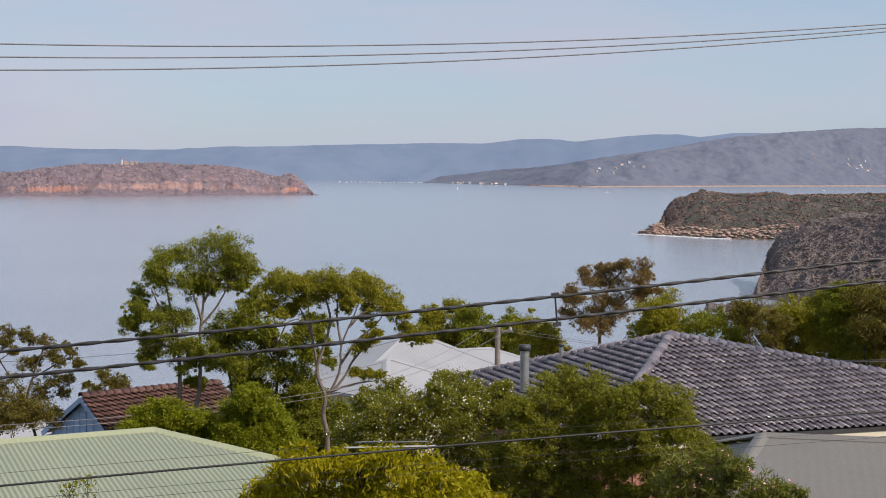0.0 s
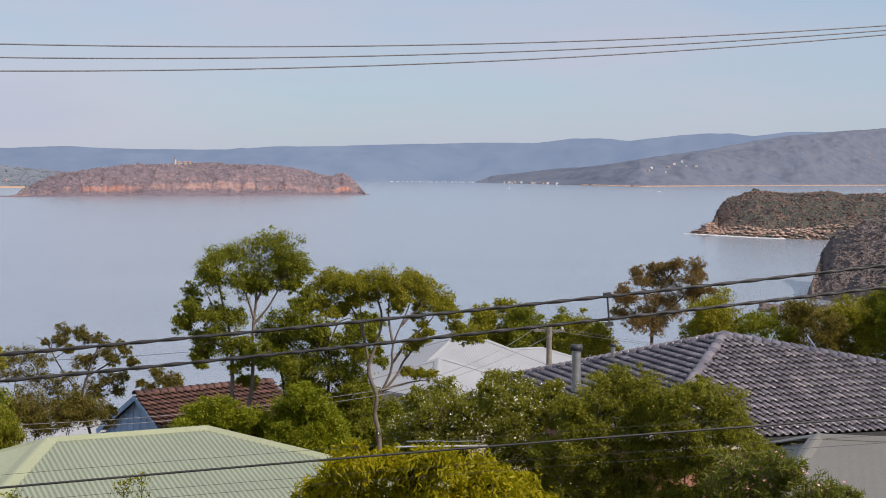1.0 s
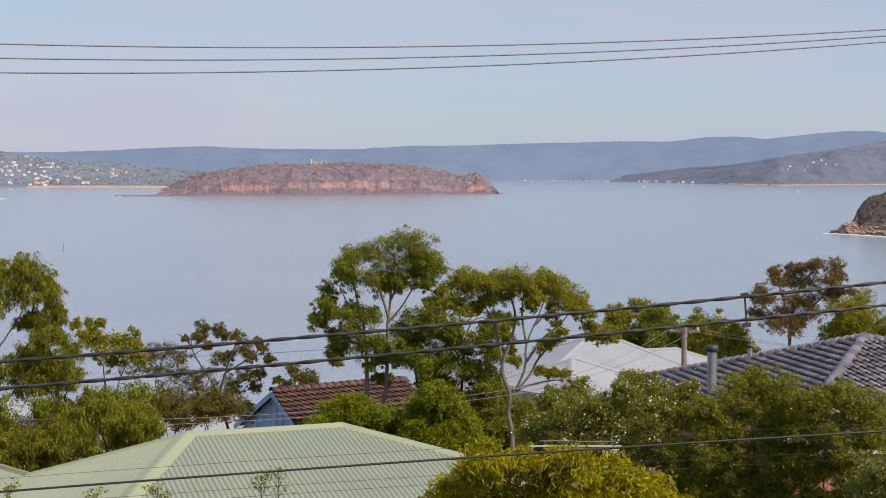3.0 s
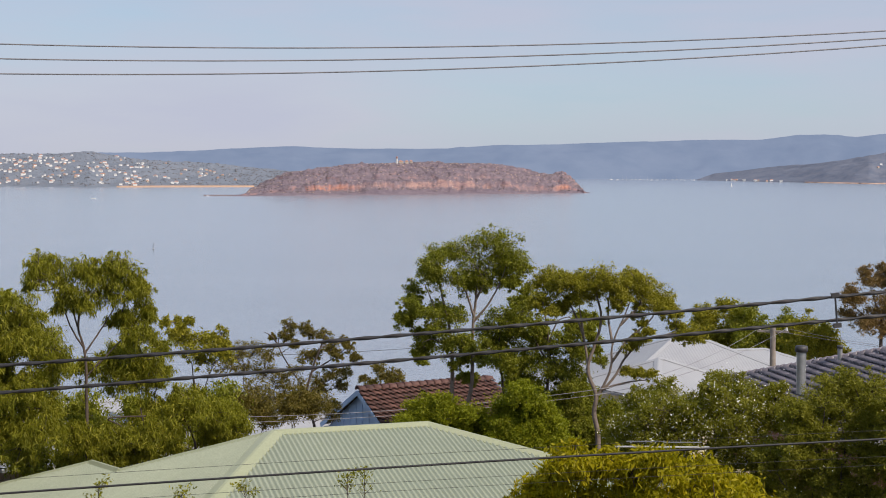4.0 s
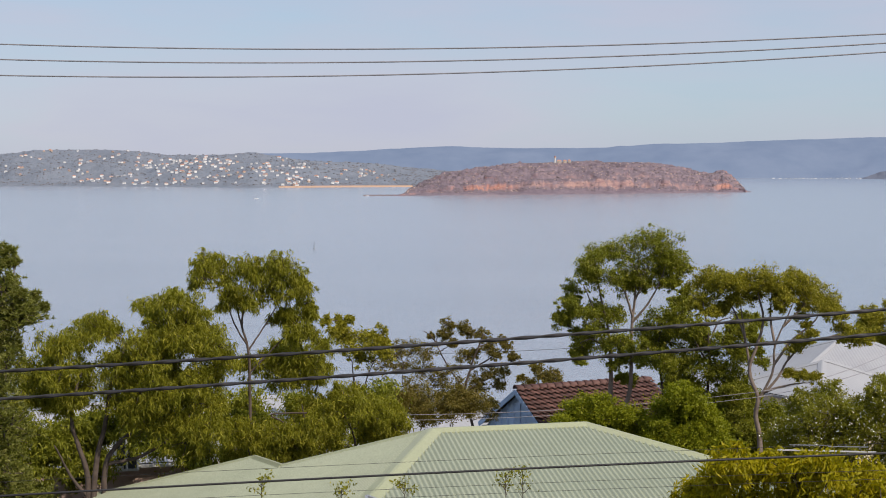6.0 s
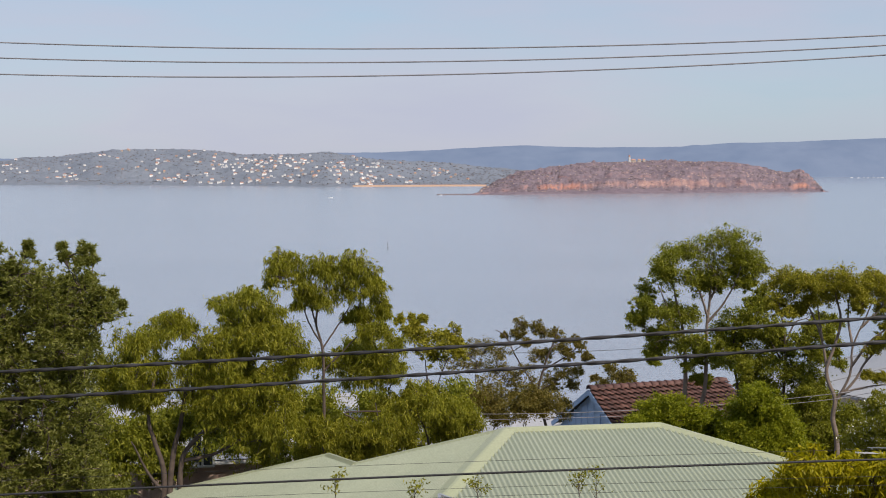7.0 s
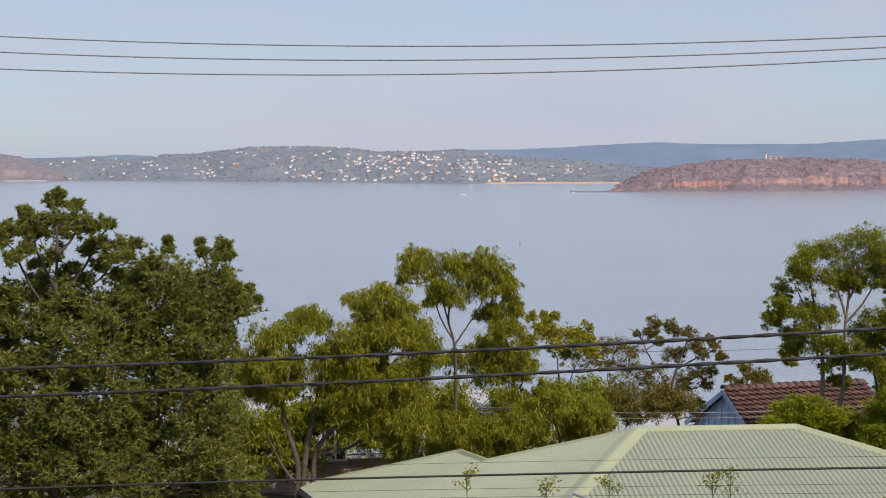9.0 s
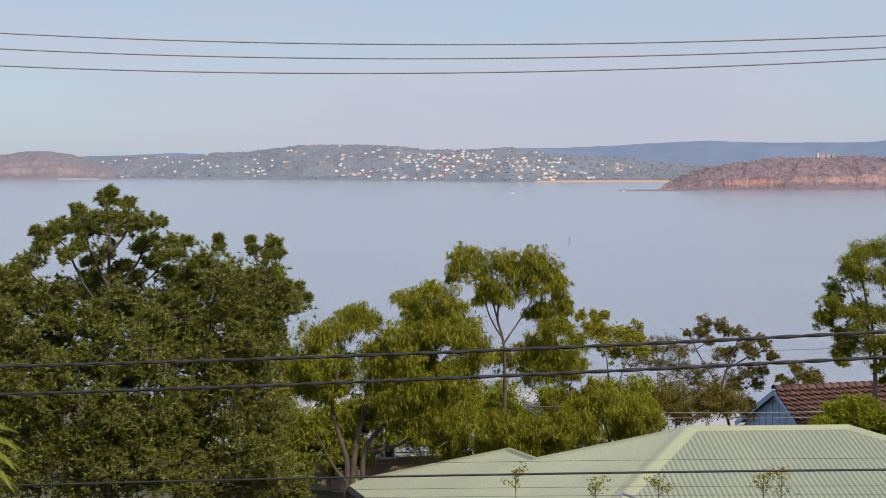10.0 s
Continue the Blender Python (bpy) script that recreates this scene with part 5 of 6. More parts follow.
BANK_OUT = [
    [(0.89, -0.1059), (0.40, -0.0956), (-0.36, -0.0895), (-1.19, -0.0954), (-1.45, -0.1022), (-1.99, -0.1044), (-2.53, -0.0997), (-3.50, -0.1003), (-4.37, -0.1069), (-5.02, -0.1113), (-5.03, -0.1295), (-2.11, -0.1302), (0.49, -0.1249), (0.89, -0.1154)],
]
SHORE_OUT = [
    [(-7.89, -0.0870), (-8.52, -0.0830), (-9.16, -0.0865), (-10.01, -0.0959), (-11.68, -0.0915), (-13.53, -0.0891), (-14.37, -0.0776), (-16.50, -0.0715), (-17.33, -0.0689), (-17.42, -0.1407), (-13.57, -0.1253), (-8.76, -0.1129), (-4.70, -0.1239), (-4.69, -0.1114), (-6.41, -0.1101), (-7.26, -0.0985)],
]
GARDEN = [
    (11.47, -0.1691, 0.0098), (10.82, -0.1615, 0.0105), (9.95, -0.1691, 0.0128), (9.19, -0.1709, 0.0098), (10.38, -0.1787, 0.0128),
    (11.69, -0.1787, 0.0098), (8.86, -0.1823, 0.009),
]
GARDENB = [
    (7.89, -0.1631, 0.0105), (7.13, -0.1553, 0.0105), (7.56, -0.1745, 0.0151), (6.48, -0.1723, 0.0128), (7.12, -0.1858, 0.0166),
    (6.04, -0.1855, 0.0136), (8.21, -0.1861, 0.0113), (7.46, -0.1515, 0.0068), (6.69, -0.1933, 0.0151),
]
YELLOW = [
    (5.46, -0.1973, 0.0113), (4.38, -0.2013, 0.0136), (3.08, -0.2033, 0.0151), (1.77, -0.2015, 0.0151), (0.46, -0.2071, 0.0151),
    (-0.85, -0.2127, 0.0128), (6.32, -0.2143, 0.0128), (4.81, -0.2223, 0.0166), (3.07, -0.2264, 0.0166), (1.33, -0.2264, 0.0166),
    (-0.42, -0.2263, 0.0151), (-1.73, -0.226, 0.0098), (2.43, -0.1938, 0.0075), (5.24, -0.2414, 0.0166), (1.76, -0.2457, 0.0188),
    (7.18, -0.2293, 0.0113),
]
PINK = [
    (-9.05, -0.1996, 0.0128), (-9.9, -0.2066, 0.0128), (-10.96, -0.2095, 0.0128), (-12.01, -0.2105, 0.0113), (-12.84, -0.2116, 0.009),
    (-10.52, -0.191, 0.0105), (-8.63, -0.2113, 0.0136), (-11.37, -0.1979, 0.009), (-13.46, -0.2128, 0.006), (-9.92, -0.2217, 0.0151),
    (-11.81, -0.2239, 0.0136),
]
THICKET = [
    (18.61, -0.1583, 0.0151), (19.69, -0.1693, 0.0166), (18.84, -0.1848, 0.0166), (20.55, -0.184, 0.0188), (22.24, -0.1869, 0.0188),
    (23.92, -0.1858, 0.0188), (25.99, -0.1879, 0.0188), (27.61, -0.1864, 0.0188), (27.19, -0.1646, 0.0188), (25.35, -0.166, 0.0188),
    (23.49, -0.1673, 0.0188), (21.6, -0.1684, 0.0188), (27.98, -0.1456, 0.0151),
]

UNDERGROWTH = [(az, -0.1635 + 0.006 * math.sin(az * 2.9), 0.0105 + 0.003 * math.sin(az * 5.1)) for az in np.arange(15.3, 20.2, 0.55)]
tree("shrub", "olive-brown scrubby undergrowth behind a metal roof", "shrub", UNDERGROWTH, 52, L_DRY, M_BARK, 0.11, 0.045, 1.7, 0.2, 17, 0.04, 60, 0.3, 11, forks=3, fill=1)
tree("gum_tree", "tall gum tree with a rounded green crown and two slender trunks", "tree", TALL_GUM, 55, L_GUM, M_PALEBARK, 0.09, 0.045, 1.6, 0.4, None, 0.10, 3, 0.35, 12, fill=1, swell=1.0, sprays=5, stems=TALL_STEMS, roots=2)
tree("gum_tree", "dark leafy gum filling in between taller trees", "tree", SIDE_GUM, 57, L_GUM, M_BARK, 0.10, 0.05, 1.6, 0.4, None, 0.08, 6, 0.4, 12, stems=SIDE_STEMS, roots=2, fill=1, swell=1.05)
tree("shrub", "dark green shrubs in the shade of gum trees", "shrub", crown_fill(SHADE_OUT, 0.0105, 46, 0.9, 2), 59, L_GUM, M_BARK, 0.13, 0.06, 2.0, 0.3, 4.6, 0.05, 46, 0.5, 11, forks=3)
tree("umbrella_tree", "spreading umbrella-shaped gum with bare forked limbs", "tree", UMBRELLA, 52, L_UMBRELLA, M_PALEBARK, 0.085, 0.042, 1.6, 0.3, None, 0.10, 5, 0.35, 12, fill=1, swell=1.03, sprays=5, stems=UMBRELLA_STEMS, under=-0.5)
tree("casuarina", "rusty brown she-oak standing above the shore", "tree", RUSTY, 85, L_RUST, M_BARK, 0.14, 0.05, 1.4, 0.1, None, 0.12, 7, 0.3, 12, fill=1, swell=1.05, stems=RUSTY_STEMS, under=-0.7)
low = crown_fill(BANK_OUT, 0.0085, 20, 1.6, 2)
for i, (lo, hi) in enumerate(((-1.0, 1.2), (-3.1, -1.0), (-5.5, -3.1))):
    cl = [c for c in low if lo <= c[0] < hi]
    tree("shore_tree", "green bushy tree on the slope above the water", "tree", cl, 93 - 2 * i, (L_UMBRELLA, L_GUM, L_UMBRELLA)[i], M_BARK, 0.17, 0.08, 2.3, 0.3, None, 0.12, 40 + i, 0.4, 12, group="trees on the slope", forks=3)
slope = crown_fill(SHORE_OUT, 0.0098, 22, 2.0, 2)
for i, (lo, hi) in enumerate(((-9.6, -7.0), (-11.2, -9.6), (-12.8, -11.2), (-14.4, -12.8), (-15.8, -14.4), (-18, -15.8))):
    cl = [c for c in slope if lo <= c[0] < hi]
    tree("shore_tree", "green bushy tree on the slope above the water", "tree", cl, 92 - 2 * (i % 3), (L_UMBRELLA, L_GUM, L_DRY)[i % 3], M_BARK, 0.17, 0.08, 1.8, 0.3, None, 0.14, 22 + i, 0.6, 12, group="trees on the slope", twigs=False, forks=2, swell=1.2)
tree("gum_tree", "gum tree with long drooping yellow-green leaves", "tree", LONGHEAD, 40, L_LONG, M_BARK, 0.16, 0.03, 1.7, 1.1, None, 0.055, 8, 0.3, 11, fill=1, swell=1.08, sprays=5, stems=LONGHEAD_STEMS)
tree("gum_tree", "spreading gum with drooping leaves and thick forked trunks", "tree", crown_fill(LONGLEFT_OUT, 0.0100, 9, 1.2, 2, 0.12), 38, L_LONG, M_BARK, 0.16, 0.03, 1.6, 1.0, None, 0.10, 9, 0.5, 12, stems=LONGLEFT_STEMS, roots=3)
tree("gum_tree", "gum with drooping foliage below a taller crown", "tree", crown_fill(LONGMID_OUT, 0.0098, 10, 1.0, 2, 0.1), 41, L_LONG, M_BARK, 0.16, 0.03, 1.6, 1.0, 21.5, 0.05, 10, 0.5, 12, forks=3)
tree("gum_tree", "low gum with dense drooping foliage and a bent bare branch", "tree", crown_fill(LONGLOW_OUT, 0.0105, 11, 1.0, 2), 40, L_LONG, M_BARK, 0.155, 0.03, 1.7, 1.0, None, 0.05, 11, 0.5, 12, stems=LONGLOW_STEMS, roots=1)
tree("tree", "small olive tree with twiggy top above denser trees", "tree", BEHIND, 48, L_UMBRELLA, M_BARK, 0.12, 0.055, 2.6, 0.3, 19.9, 0.05, 55, 0.4, 13, forks=3)
tree("shrub", "dense green shrubs behind a metal roof", "shrub", THICKET + crown_fill(LOWFILL_OUT, 0.0105, 45, 0.8, 2, 0.1), 45, L_GUM, M_BARK, 0.15, 0.05, 2.0, 0.7, 22, 0.06, 11, 0.5, 11, forks=3, fill=0)
tree("tree", "large dark green tree with upright leaf sprays=5, tufts", "tree", BIGTOP + crown_fill(BIGLOW_OUT, 0.0125, 12, 1.1, 3), 25, L_DEEP, M_BARK, 0.08, 0.026, 1.5, -0.3, None, 0.055, 12, 0.35, 11, stems=BIGTOP_STEMS, sprays=5, tuft=True, under=-0.6)
tree("tree", "broad dark green tree with upright leaf sprays=5, tufts", "tree", BIGSPRIG + crown_fill(BIGRIGHT_OUT, 0.0120, 13, 1.1, 3), 25.8, L_DEEP, M_BARK, 0.08, 0.026, 1.5, -0.3, 33.5, 0.06, 13, 0.35, 11, forks=4, sprays=5, tuft=True, under=-0.6)
tree("tree", "sparse dry tree with bare twigs and small olive clumps", "tree", SPARSE, 60, L_DRY, M_BARK, 0.09, 0.045, 1.6, 0.2, None, 0.07, 14, 0.3, 10, swell=1.12, sprays=7, stems=SPARSE_STEMS, roots=1)
tree("tree", "small rounded olive tree near the water", "tree", ROUND, 74, L_DRY, M_BARK, 0.14, 0.06, 2.4, 0.2, 12.7, 0.1, 15, 0.4, 13, forks=3)
tree("shrub", "rounded bright green garden shrub", "shrub", GARDEN, 45, L_BRIGHT, M_BARK, 0.09, 0.042, 1.9, 0.2, 10.3, 0.05, 16, 0.5, 14, forks=3, fill=2, group="garden shrubs")
tree("shrub", "bright green leafy shrub beneath gum trees", "shrub", GARDENB, 44, L_BRIGHT, M_BARK, 0.09, 0.042, 1.9, 0.2, 7.0, 0.05, 17, 0.5, 14, forks=3, fill=2, group="garden shrubs")
tree("shrub", "large olive-green shrub dotted with small white flowers", "shrub", crown_fill(BUSH_OUT, 0.0100, 18, 0.9, 3, 0.08), 35, L_BUSH, M_BARK, 0.07, 0.03, 1.7, 0.1, 0.5, 0.04, 18, 0.5, 10, forks=4, petals=(M_WHITEPETAL, 0.7, 6, 0.042, "small white flowers"))
tree("shrub", "large bushy green shrub before a tiled roof", "shrub", crown_fill(BUSH_MID_OUT, 0.0105, 19, 1.0, 2), 33, L_BUSH, M_BARK, 0.07, 0.03, 1.7, 0.2, -4.3, 0.04, 19, 0.5, 10, forks=4, petals=(M_WHITEPETAL, 0.1, 3, 0.04, "small white flowers"))
tree("shrub", "tall rounded green shrub before a tiled roof", "shrub", crown_fill(BUSH_END_OUT, 0.0105, 31, 1.0, 2), 32, L_BUSH, M_BARK, 0.07, 0.03, 1.7, 0.2, -8.2, 0.04, 31, 0.5, 10, forks=4)
tree("tree", "yellow-green leafy treetop close below the camera", "tree", YELLOW, 20, L_YELLOW, M_BARK, 0.11, 0.032, 2.0, 0.8, 2.6, 0.06, 32, 0.5, 14, forks=3, fill=1)
tree("oleander", "oleander bush with long leaves and pink flowers", "shrub", PINK, 23.5, L_DEEP, M_BARK, 0.12, 0.025, 0.95, -0.2, -10.4, 0.03, 33, 0.5, 12, forks=4, fill=1, petals=(M_PETAL, 0.08, 4, 0.05, "pink flowers"))


# ---- tiles on the roofs, last of the large things ----
dark_tile = tile_mesh("tile", 0.31, 0.44, 0.10)
cap_tile = cap_mesh("ridge_tile")
lay_tiles((DF, DR, AP), dark_tile, M_DARKTILE, dark, 300, 0.31, 0.40)
lay_tiles((DL, DF, AP), tile_mesh("tile", 0.31, 0.36, 0.08), M_DARKTILE, dark, 0, 0.31, 0.32)
for q in (DF, DR, DL):
    lay_caps(AP, q, cap_tile, M_DARKTILE, dark)
brown_tile = tile_mesh("roof_tile")
lay_tiles((BF0, BF1, BQ, BP), brown_tile, M_REDTILE, brown, 200, name="roof_tile")
brown_cap = cap_mesh("ridge_cap")
lay_caps(BP, BQ, brown_cap, M_REDTILE, brown, "ridge_cap")
red_tile = tile_mesh("red_tile")
lay_tiles((RF0, RF1, RQ, RP), red_tile, M_BRIGHTTILE, red, 0)
lay_tiles((RB0, RF0, RP), red_tile, M_BRIGHTTILE, red, 0)


# ---- across the water ----
def far_spot(az, r):
    """A place on the town hillside, r of the way from its shore to its crest."""
    d = lin(PALM_SHORE, az) + r * 520
    hit, loc, nrm, _ = TOWN.ray_cast(at(az, d, 400), Vector((0, 0, -1)))
    return loc if hit else None


TOWN = bpy.data.objects["hillside_town"]


def far_house_mesh(w, dp, h):
    bm = bmesh.new()
    p = [(-w / 2, -dp / 2), (w / 2, -dp / 2), (w / 2, dp / 2), (-w / 2, dp / 2)]
    lo = [bm.verts.new((x, y, -2.5)) for x, y in p]
    hi = [bm.verts.new((x, y, h)) for x, y in p]
    for i in range(4):
        j = (i + 1) % 4
        bm.faces.new((lo[i], lo[j], hi[j], hi[i]))
    bm.faces.new(hi)
    return bm


def far_roof_mesh(w, dp, h, rise):
    bm = bmesh.new()
    e = 0.5
    p = [bm.verts.new(q) for q in ((-w / 2 - e, -dp / 2 - e, h), (w / 2 + e, -dp / 2 - e, h), (w / 2 + e, dp / 2 + e, h), (-w / 2 - e, dp / 2 + e, h))]
    a, b = bm.verts.new((-w / 4, 0, h + rise)), bm.verts.new((w / 4, 0, h + rise))
    for f in ((p[0], p[1], b, a), (p[2], p[3], a, b), (p[1], p[2], b), (p[3], p[0], a), p[::-1]):
        bm.faces.new(f)
    return bm


M_FARWALL = worn("far_white_walls", (0.70, 0.69, 0.67), (0.82, 0.81, 0.79), 0.3, 0.6, 0, 3.0, 0.0)
M_FARTAN = worn("far_tan_walls", (0.40, 0.33, 0.27), (0.48, 0.41, 0.34), 0.3, 0.6, 0, 3.0, 0.0)
M_FARROOF = worn("far_grey_roofs", (0.28, 0.28, 0.30), (0.42, 0.42, 0.43), 0.1, 0.6, 0, 3.0, 0.0)
M_FARRED = worn("far_tile_roofs", (0.42, 0.22, 0.16), (0.5, 0.28, 0.2), 0.1, 0.7, 0, 3.0, 0.0)
kinds = []
for i, (w, dp, h, wm, rm, lab) in enumerate(((6, 5, 2.7, M_FARWALL, M_FARROOF, "white house with a grey roof on a far hillside"),
                                             (5, 4.5, 2.3, M_FARTAN, M_FARRED, "tan house with a tiled roof on a far hillside"),
                                             (7.5, 5, 2.8, M_FARWALL, M_FARRED, "long white house on a far hillside"),
                                             (4.2, 4.2, 2.3, M_FARWALL, M_FARROOF, "small white house on a far hillside"))):
    hs = part("far_house", far_house_mesh(w, dp, h), wm)
    tagged(hs, lab, "house", "houses of the far town")
    part("roof", far_roof_mesh(w, dp, h, 1.6), rm, hs)
    kinds.append(hs)
rng = random.Random(11)
spots = []
while len(spots) < 330:
    az = rng.uniform(18.2, 39.0)
    dens = math.exp(-((az - 25.5) / 5.0) ** 2) + 0.35
    r = rng.uniform(0.03, 0.95)
    if rng.random() > dens or (r > 0.75 and rng.random() < 0.5):
        continue
    if noise.noise(Vector((az * 0.9, r * 4.0, 0.3))) < -0.12:
        continue
    p = far_spot(az, r)
    if p is not None and p.z > 2:
        spots.append((p, az))
for i, (p, az) in enumerate(spots):
    k = kinds[i % 4] if i > 3 else kinds[i]
    m = Matrix.Translation(p) @ pose(0, 0, 0, 0, 0, az + rng.uniform(-35, 35))
    if i < 4:
        k.matrix_basis = m
    else:
        copy_thing(k, m)

# tree clumps that roughen the far hillside
def clump_cloud(rng, points, r0, r1, flat=0.65):
    ico = bmesh.new()
    bmesh.ops.create_icosphere(ico, subdivisions=1, radius=1.0)
    base = np.array([tuple(v.co) for v in ico.verts])
    tri = np.array([[v.index for v in f.verts] for f in ico.faces])
    ico.free()
    out = []
    for p in points:
        r = rng.uniform(r0, r1)
        jit = base * (1 + rng.normal(size=(len(base), 1)) * 0.22)
        out.append((jit * [r * 1.3, r * 1.3, r * flat] + np.array(tuple(p)) + [0, 0, r * 0.3], tri))
    return merge(out)


nrng = np.random.default_rng(3)
pts = []
while len(pts) < 4200:
    p = far_spot(nrng.uniform(15, 45), nrng.uniform(0.02, 1.02))
    if p is not None and p.z > 1.5:
        pts.append(p)
put("far_trees", mesh_of("far_trees", *clump_cloud(nrng, pts, 1.0, 2.3)), M_TOWN_HAZED)
tagged(bpy.data.objects["far_trees"], "hazy treetops between far houses", "trees", kind="stuff")

BARREN = bpy.data.objects["headland_rocky"]


def drop_on(ob, az, d):
    hit, loc, nrm, _ = ob.ray_cast(at(az, d, 400), Vector((0, 0, -1)))
    return loc if hit else None


pts, rocks = [], []
while len(pts) < 3600:
    az = nrng.uniform(4.9, 18.0)
    p = drop_on(BARREN, az, lin(BARREN_SHORE, az) + nrng.uniform(0.12, 1.05) * 190)
    if p is not None and p.z > 3:
        (pts if nrng.random() < 0.8 else rocks).append(p)
M_SCRUB = worn("dry_scrub", (0.15, 0.128, 0.138), (0.26, 0.205, 0.212), 0.05, 0.95, 0, 1.0, 0.3)
M_STONE = worn("pale_sandstone", (0.42, 0.30, 0.25), (0.58, 0.44, 0.37), 0.08, 0.9, 0, 1.0, 0.3)
put("scrub", mesh_of("scrub", *clump_cloud(nrng, pts, 0.45, 1.25)), M_SCRUB)
tagged(bpy.data.objects["scrub"], "low dry scrub covering the headland", "scrub", kind="stuff")
put("boulders", mesh_of("boulders", *clump_cloud(nrng, rocks, 0.35, 1.1)), M_STONE)
tagged(bpy.data.objects["boulders"], "pale sandstone boulders among scrub", "rocks", kind="stuff")

# lighthouse and keeper's cottage on the headland
LH = drop_on(BARREN, 12.09, lin(BARREN_SHORE, 12.09) + 185)
light = thing("lighthouse", "small pale stone lighthouse on the headland's crest", "lighthouse")
tower = tube_arrays([(LH.x, LH.y, LH.z - 1), (LH.x, LH.y, LH.z + 4), (LH.x, LH.y, LH.z + 8.0)], [2.0, 1.8, 1.6], 14)
put("tower", mesh_of("tower", *tower, True), M_WHITE, light)
put("gallery", mesh_of("gallery", *tube_arrays([LH + Vector((0, 0, 7.9)), LH + Vector((0, 0, 7.95)), LH + Vector((0, 0, 8.5)), LH + Vector((0, 0, 8.55))], [1.0, 2.2, 2.2, 1.0], 14)), M_STONE, light)
put("lantern", mesh_of("lantern", *tube_arrays([LH + Vector((0, 0, 8.5)), LH + Vector((0, 0, 10.0)), LH + Vector((0, 0, 10.2)), LH + Vector((0, 0, 11.2))], [1.2, 1.2, 1.5, 0.05], 12)), M_FARRED, light, "red domed lantern")
for az, w in ((11.94, 7), (11.72, 5), (11.55, 4)):
    p = drop_on(BARREN, az, lin(BARREN_SHORE, az) + 185)
    hs = part("cottage", far_house_mesh(w, 6, 3.0), M_FARTAN)
    tagged(hs, "stone keeper's cottage beside a lighthouse", "cottage", "keepers' cottages")
    part("roof", far_roof_mesh(w, 6, 3.0, 1.8), M_FARRED, hs)
    hs.matrix_basis = Matrix.Translation(p) @ pose(0, 0, 0, 0, 0, az + 10)

# beach, reef and surf
def strip(name, az0, az1, dist, width, z, mat, label, category, wob=0.3, kind="structure", n=80):
    vs = []
    for i, az in enumerate(np.linspace(az0, az1, n)):
        d = dist(az)
        k = math.sin(math.pi * i / (n - 1)) ** 0.5
        w = width * k * (1 + wob * noise.noise(Vector((az * 9.0, 0, 2.2))))
        vs.append([tuple(at(az, d - w, 0))[:2] + (0.05,), tuple(at(az, d + w * 0.6, 0))[:2] + (z,), tuple(at(az, d + w, 0))[:2] + (-0.5,)])
    return tagged(put(name, grid_mesh(name, np.array(vs)), mat), label, category, kind=kind)


strip("beach", 22.6, 17.5, lambda a: lin(PALM_SHORE, a) - 12, 26, 3.0, M_SAND, "pale orange sand beach on the far shore", "beach")
strip("reef", 19.4, 17.9, lambda a: lin(BARREN_SHORE, min(a, 18.2)) + 8, 9, 1.6, M_SCRUB, "low dark rock reef trailing from the headland", "reef")
strip("surf", -7.15, -10.9, lambda a: lin([(-7.4, 1045), (-9.96, 1000), (-12.46, 985)], a) - 3, 2.2, 0.5, M_FOAM, "white surf along the cape's rocks", "surf", 1.5)
strip("surf", 40.5, 39.0, lambda a: lin([(46, 3880), (38, 3650)], a) - 5, 8, 1.5, M_FOAM, "white surf under the far bluff", "surf", 1.5)

# rock shelf at the foot of the cape
pts = []
for i in range(900):
    az = -7.5 - 6.0 * nrng.random() ** 1.3
    d = lin([(-7.4, 1045), (-9.96, 1000), (-12.46, 985), (-21, 960)], az) + nrng.uniform(0, 34)
    p = drop_on(bpy.data.objects["headland_cape"], az, d)
    if p is not None:
        pts.append(p)
M_SHELF = worn("rock_shelf", (0.28, 0.17, 0.13), (0.52, 0.37, 0.30), 0.12, 0.9, 0, 1.5, 0.4)
put("shelf_rocks", mesh_of("shelf_rocks", *clump_cloud(nrng, pts, 0.4, 1.5, 0.35)), M_SHELF)
tagged(bpy.data.objects["shelf_rocks"], "broken pink sandstone blocks at the cape's foot", "rocks", kind="stuff")
# dark reef at the foot of the near cliff
pts = [at(az, d, 0) for az, d in zip(nrng.uniform(-13.31, -10.11, 260), nrng.uniform(488, 512, 260))]
reef = put("reef_rocks", mesh_of("reef_rocks", *clump_cloud(nrng, [Vector((p.x, p.y, 0.1)) for p in pts], 0.4, 1.5, 0.5)), M_CLIFF)
tagged(reef, "dark wave-washed reef rocks below a cliff", "rocks", kind="stuff")
# scrub over the cape and the near cliff
for src, lo, hi, dist, dep, count, r0, r1, mat in (
        ("headland_cape", -17.5, -8.3, lambda a: lin([(-7.4, 1045), (-9.96, 1000), (-12.46, 985), (-21, 960)], a), 170, 3400, 0.3, 1.0, "cape_scrub"),
        ("cliff", -18.0, -12.0, lambda a: lin([(-11.6, 545), (-13, 530), (-22, 440)], a), 75, 3800, 0.2, 0.55, "cliff_scrub")):
    pts = []
    while len(pts) < count:
        az = nrng.uniform(lo, hi)
        p = drop_on(bpy.data.objects[src], az, dist(az) + dep * nrng.uniform(0.22 if src == "headland_cape" else 0.03, 1.1))
        if p is not None:
            pts.append(p)
    ob = put("scrub", mesh_of("scrub", *clump_cloud(nrng, pts, r0, r1)), bpy.data.materials[mat])
    tagged(ob, "low grey-green coastal scrub on a slope", "scrub", kind="stuff")

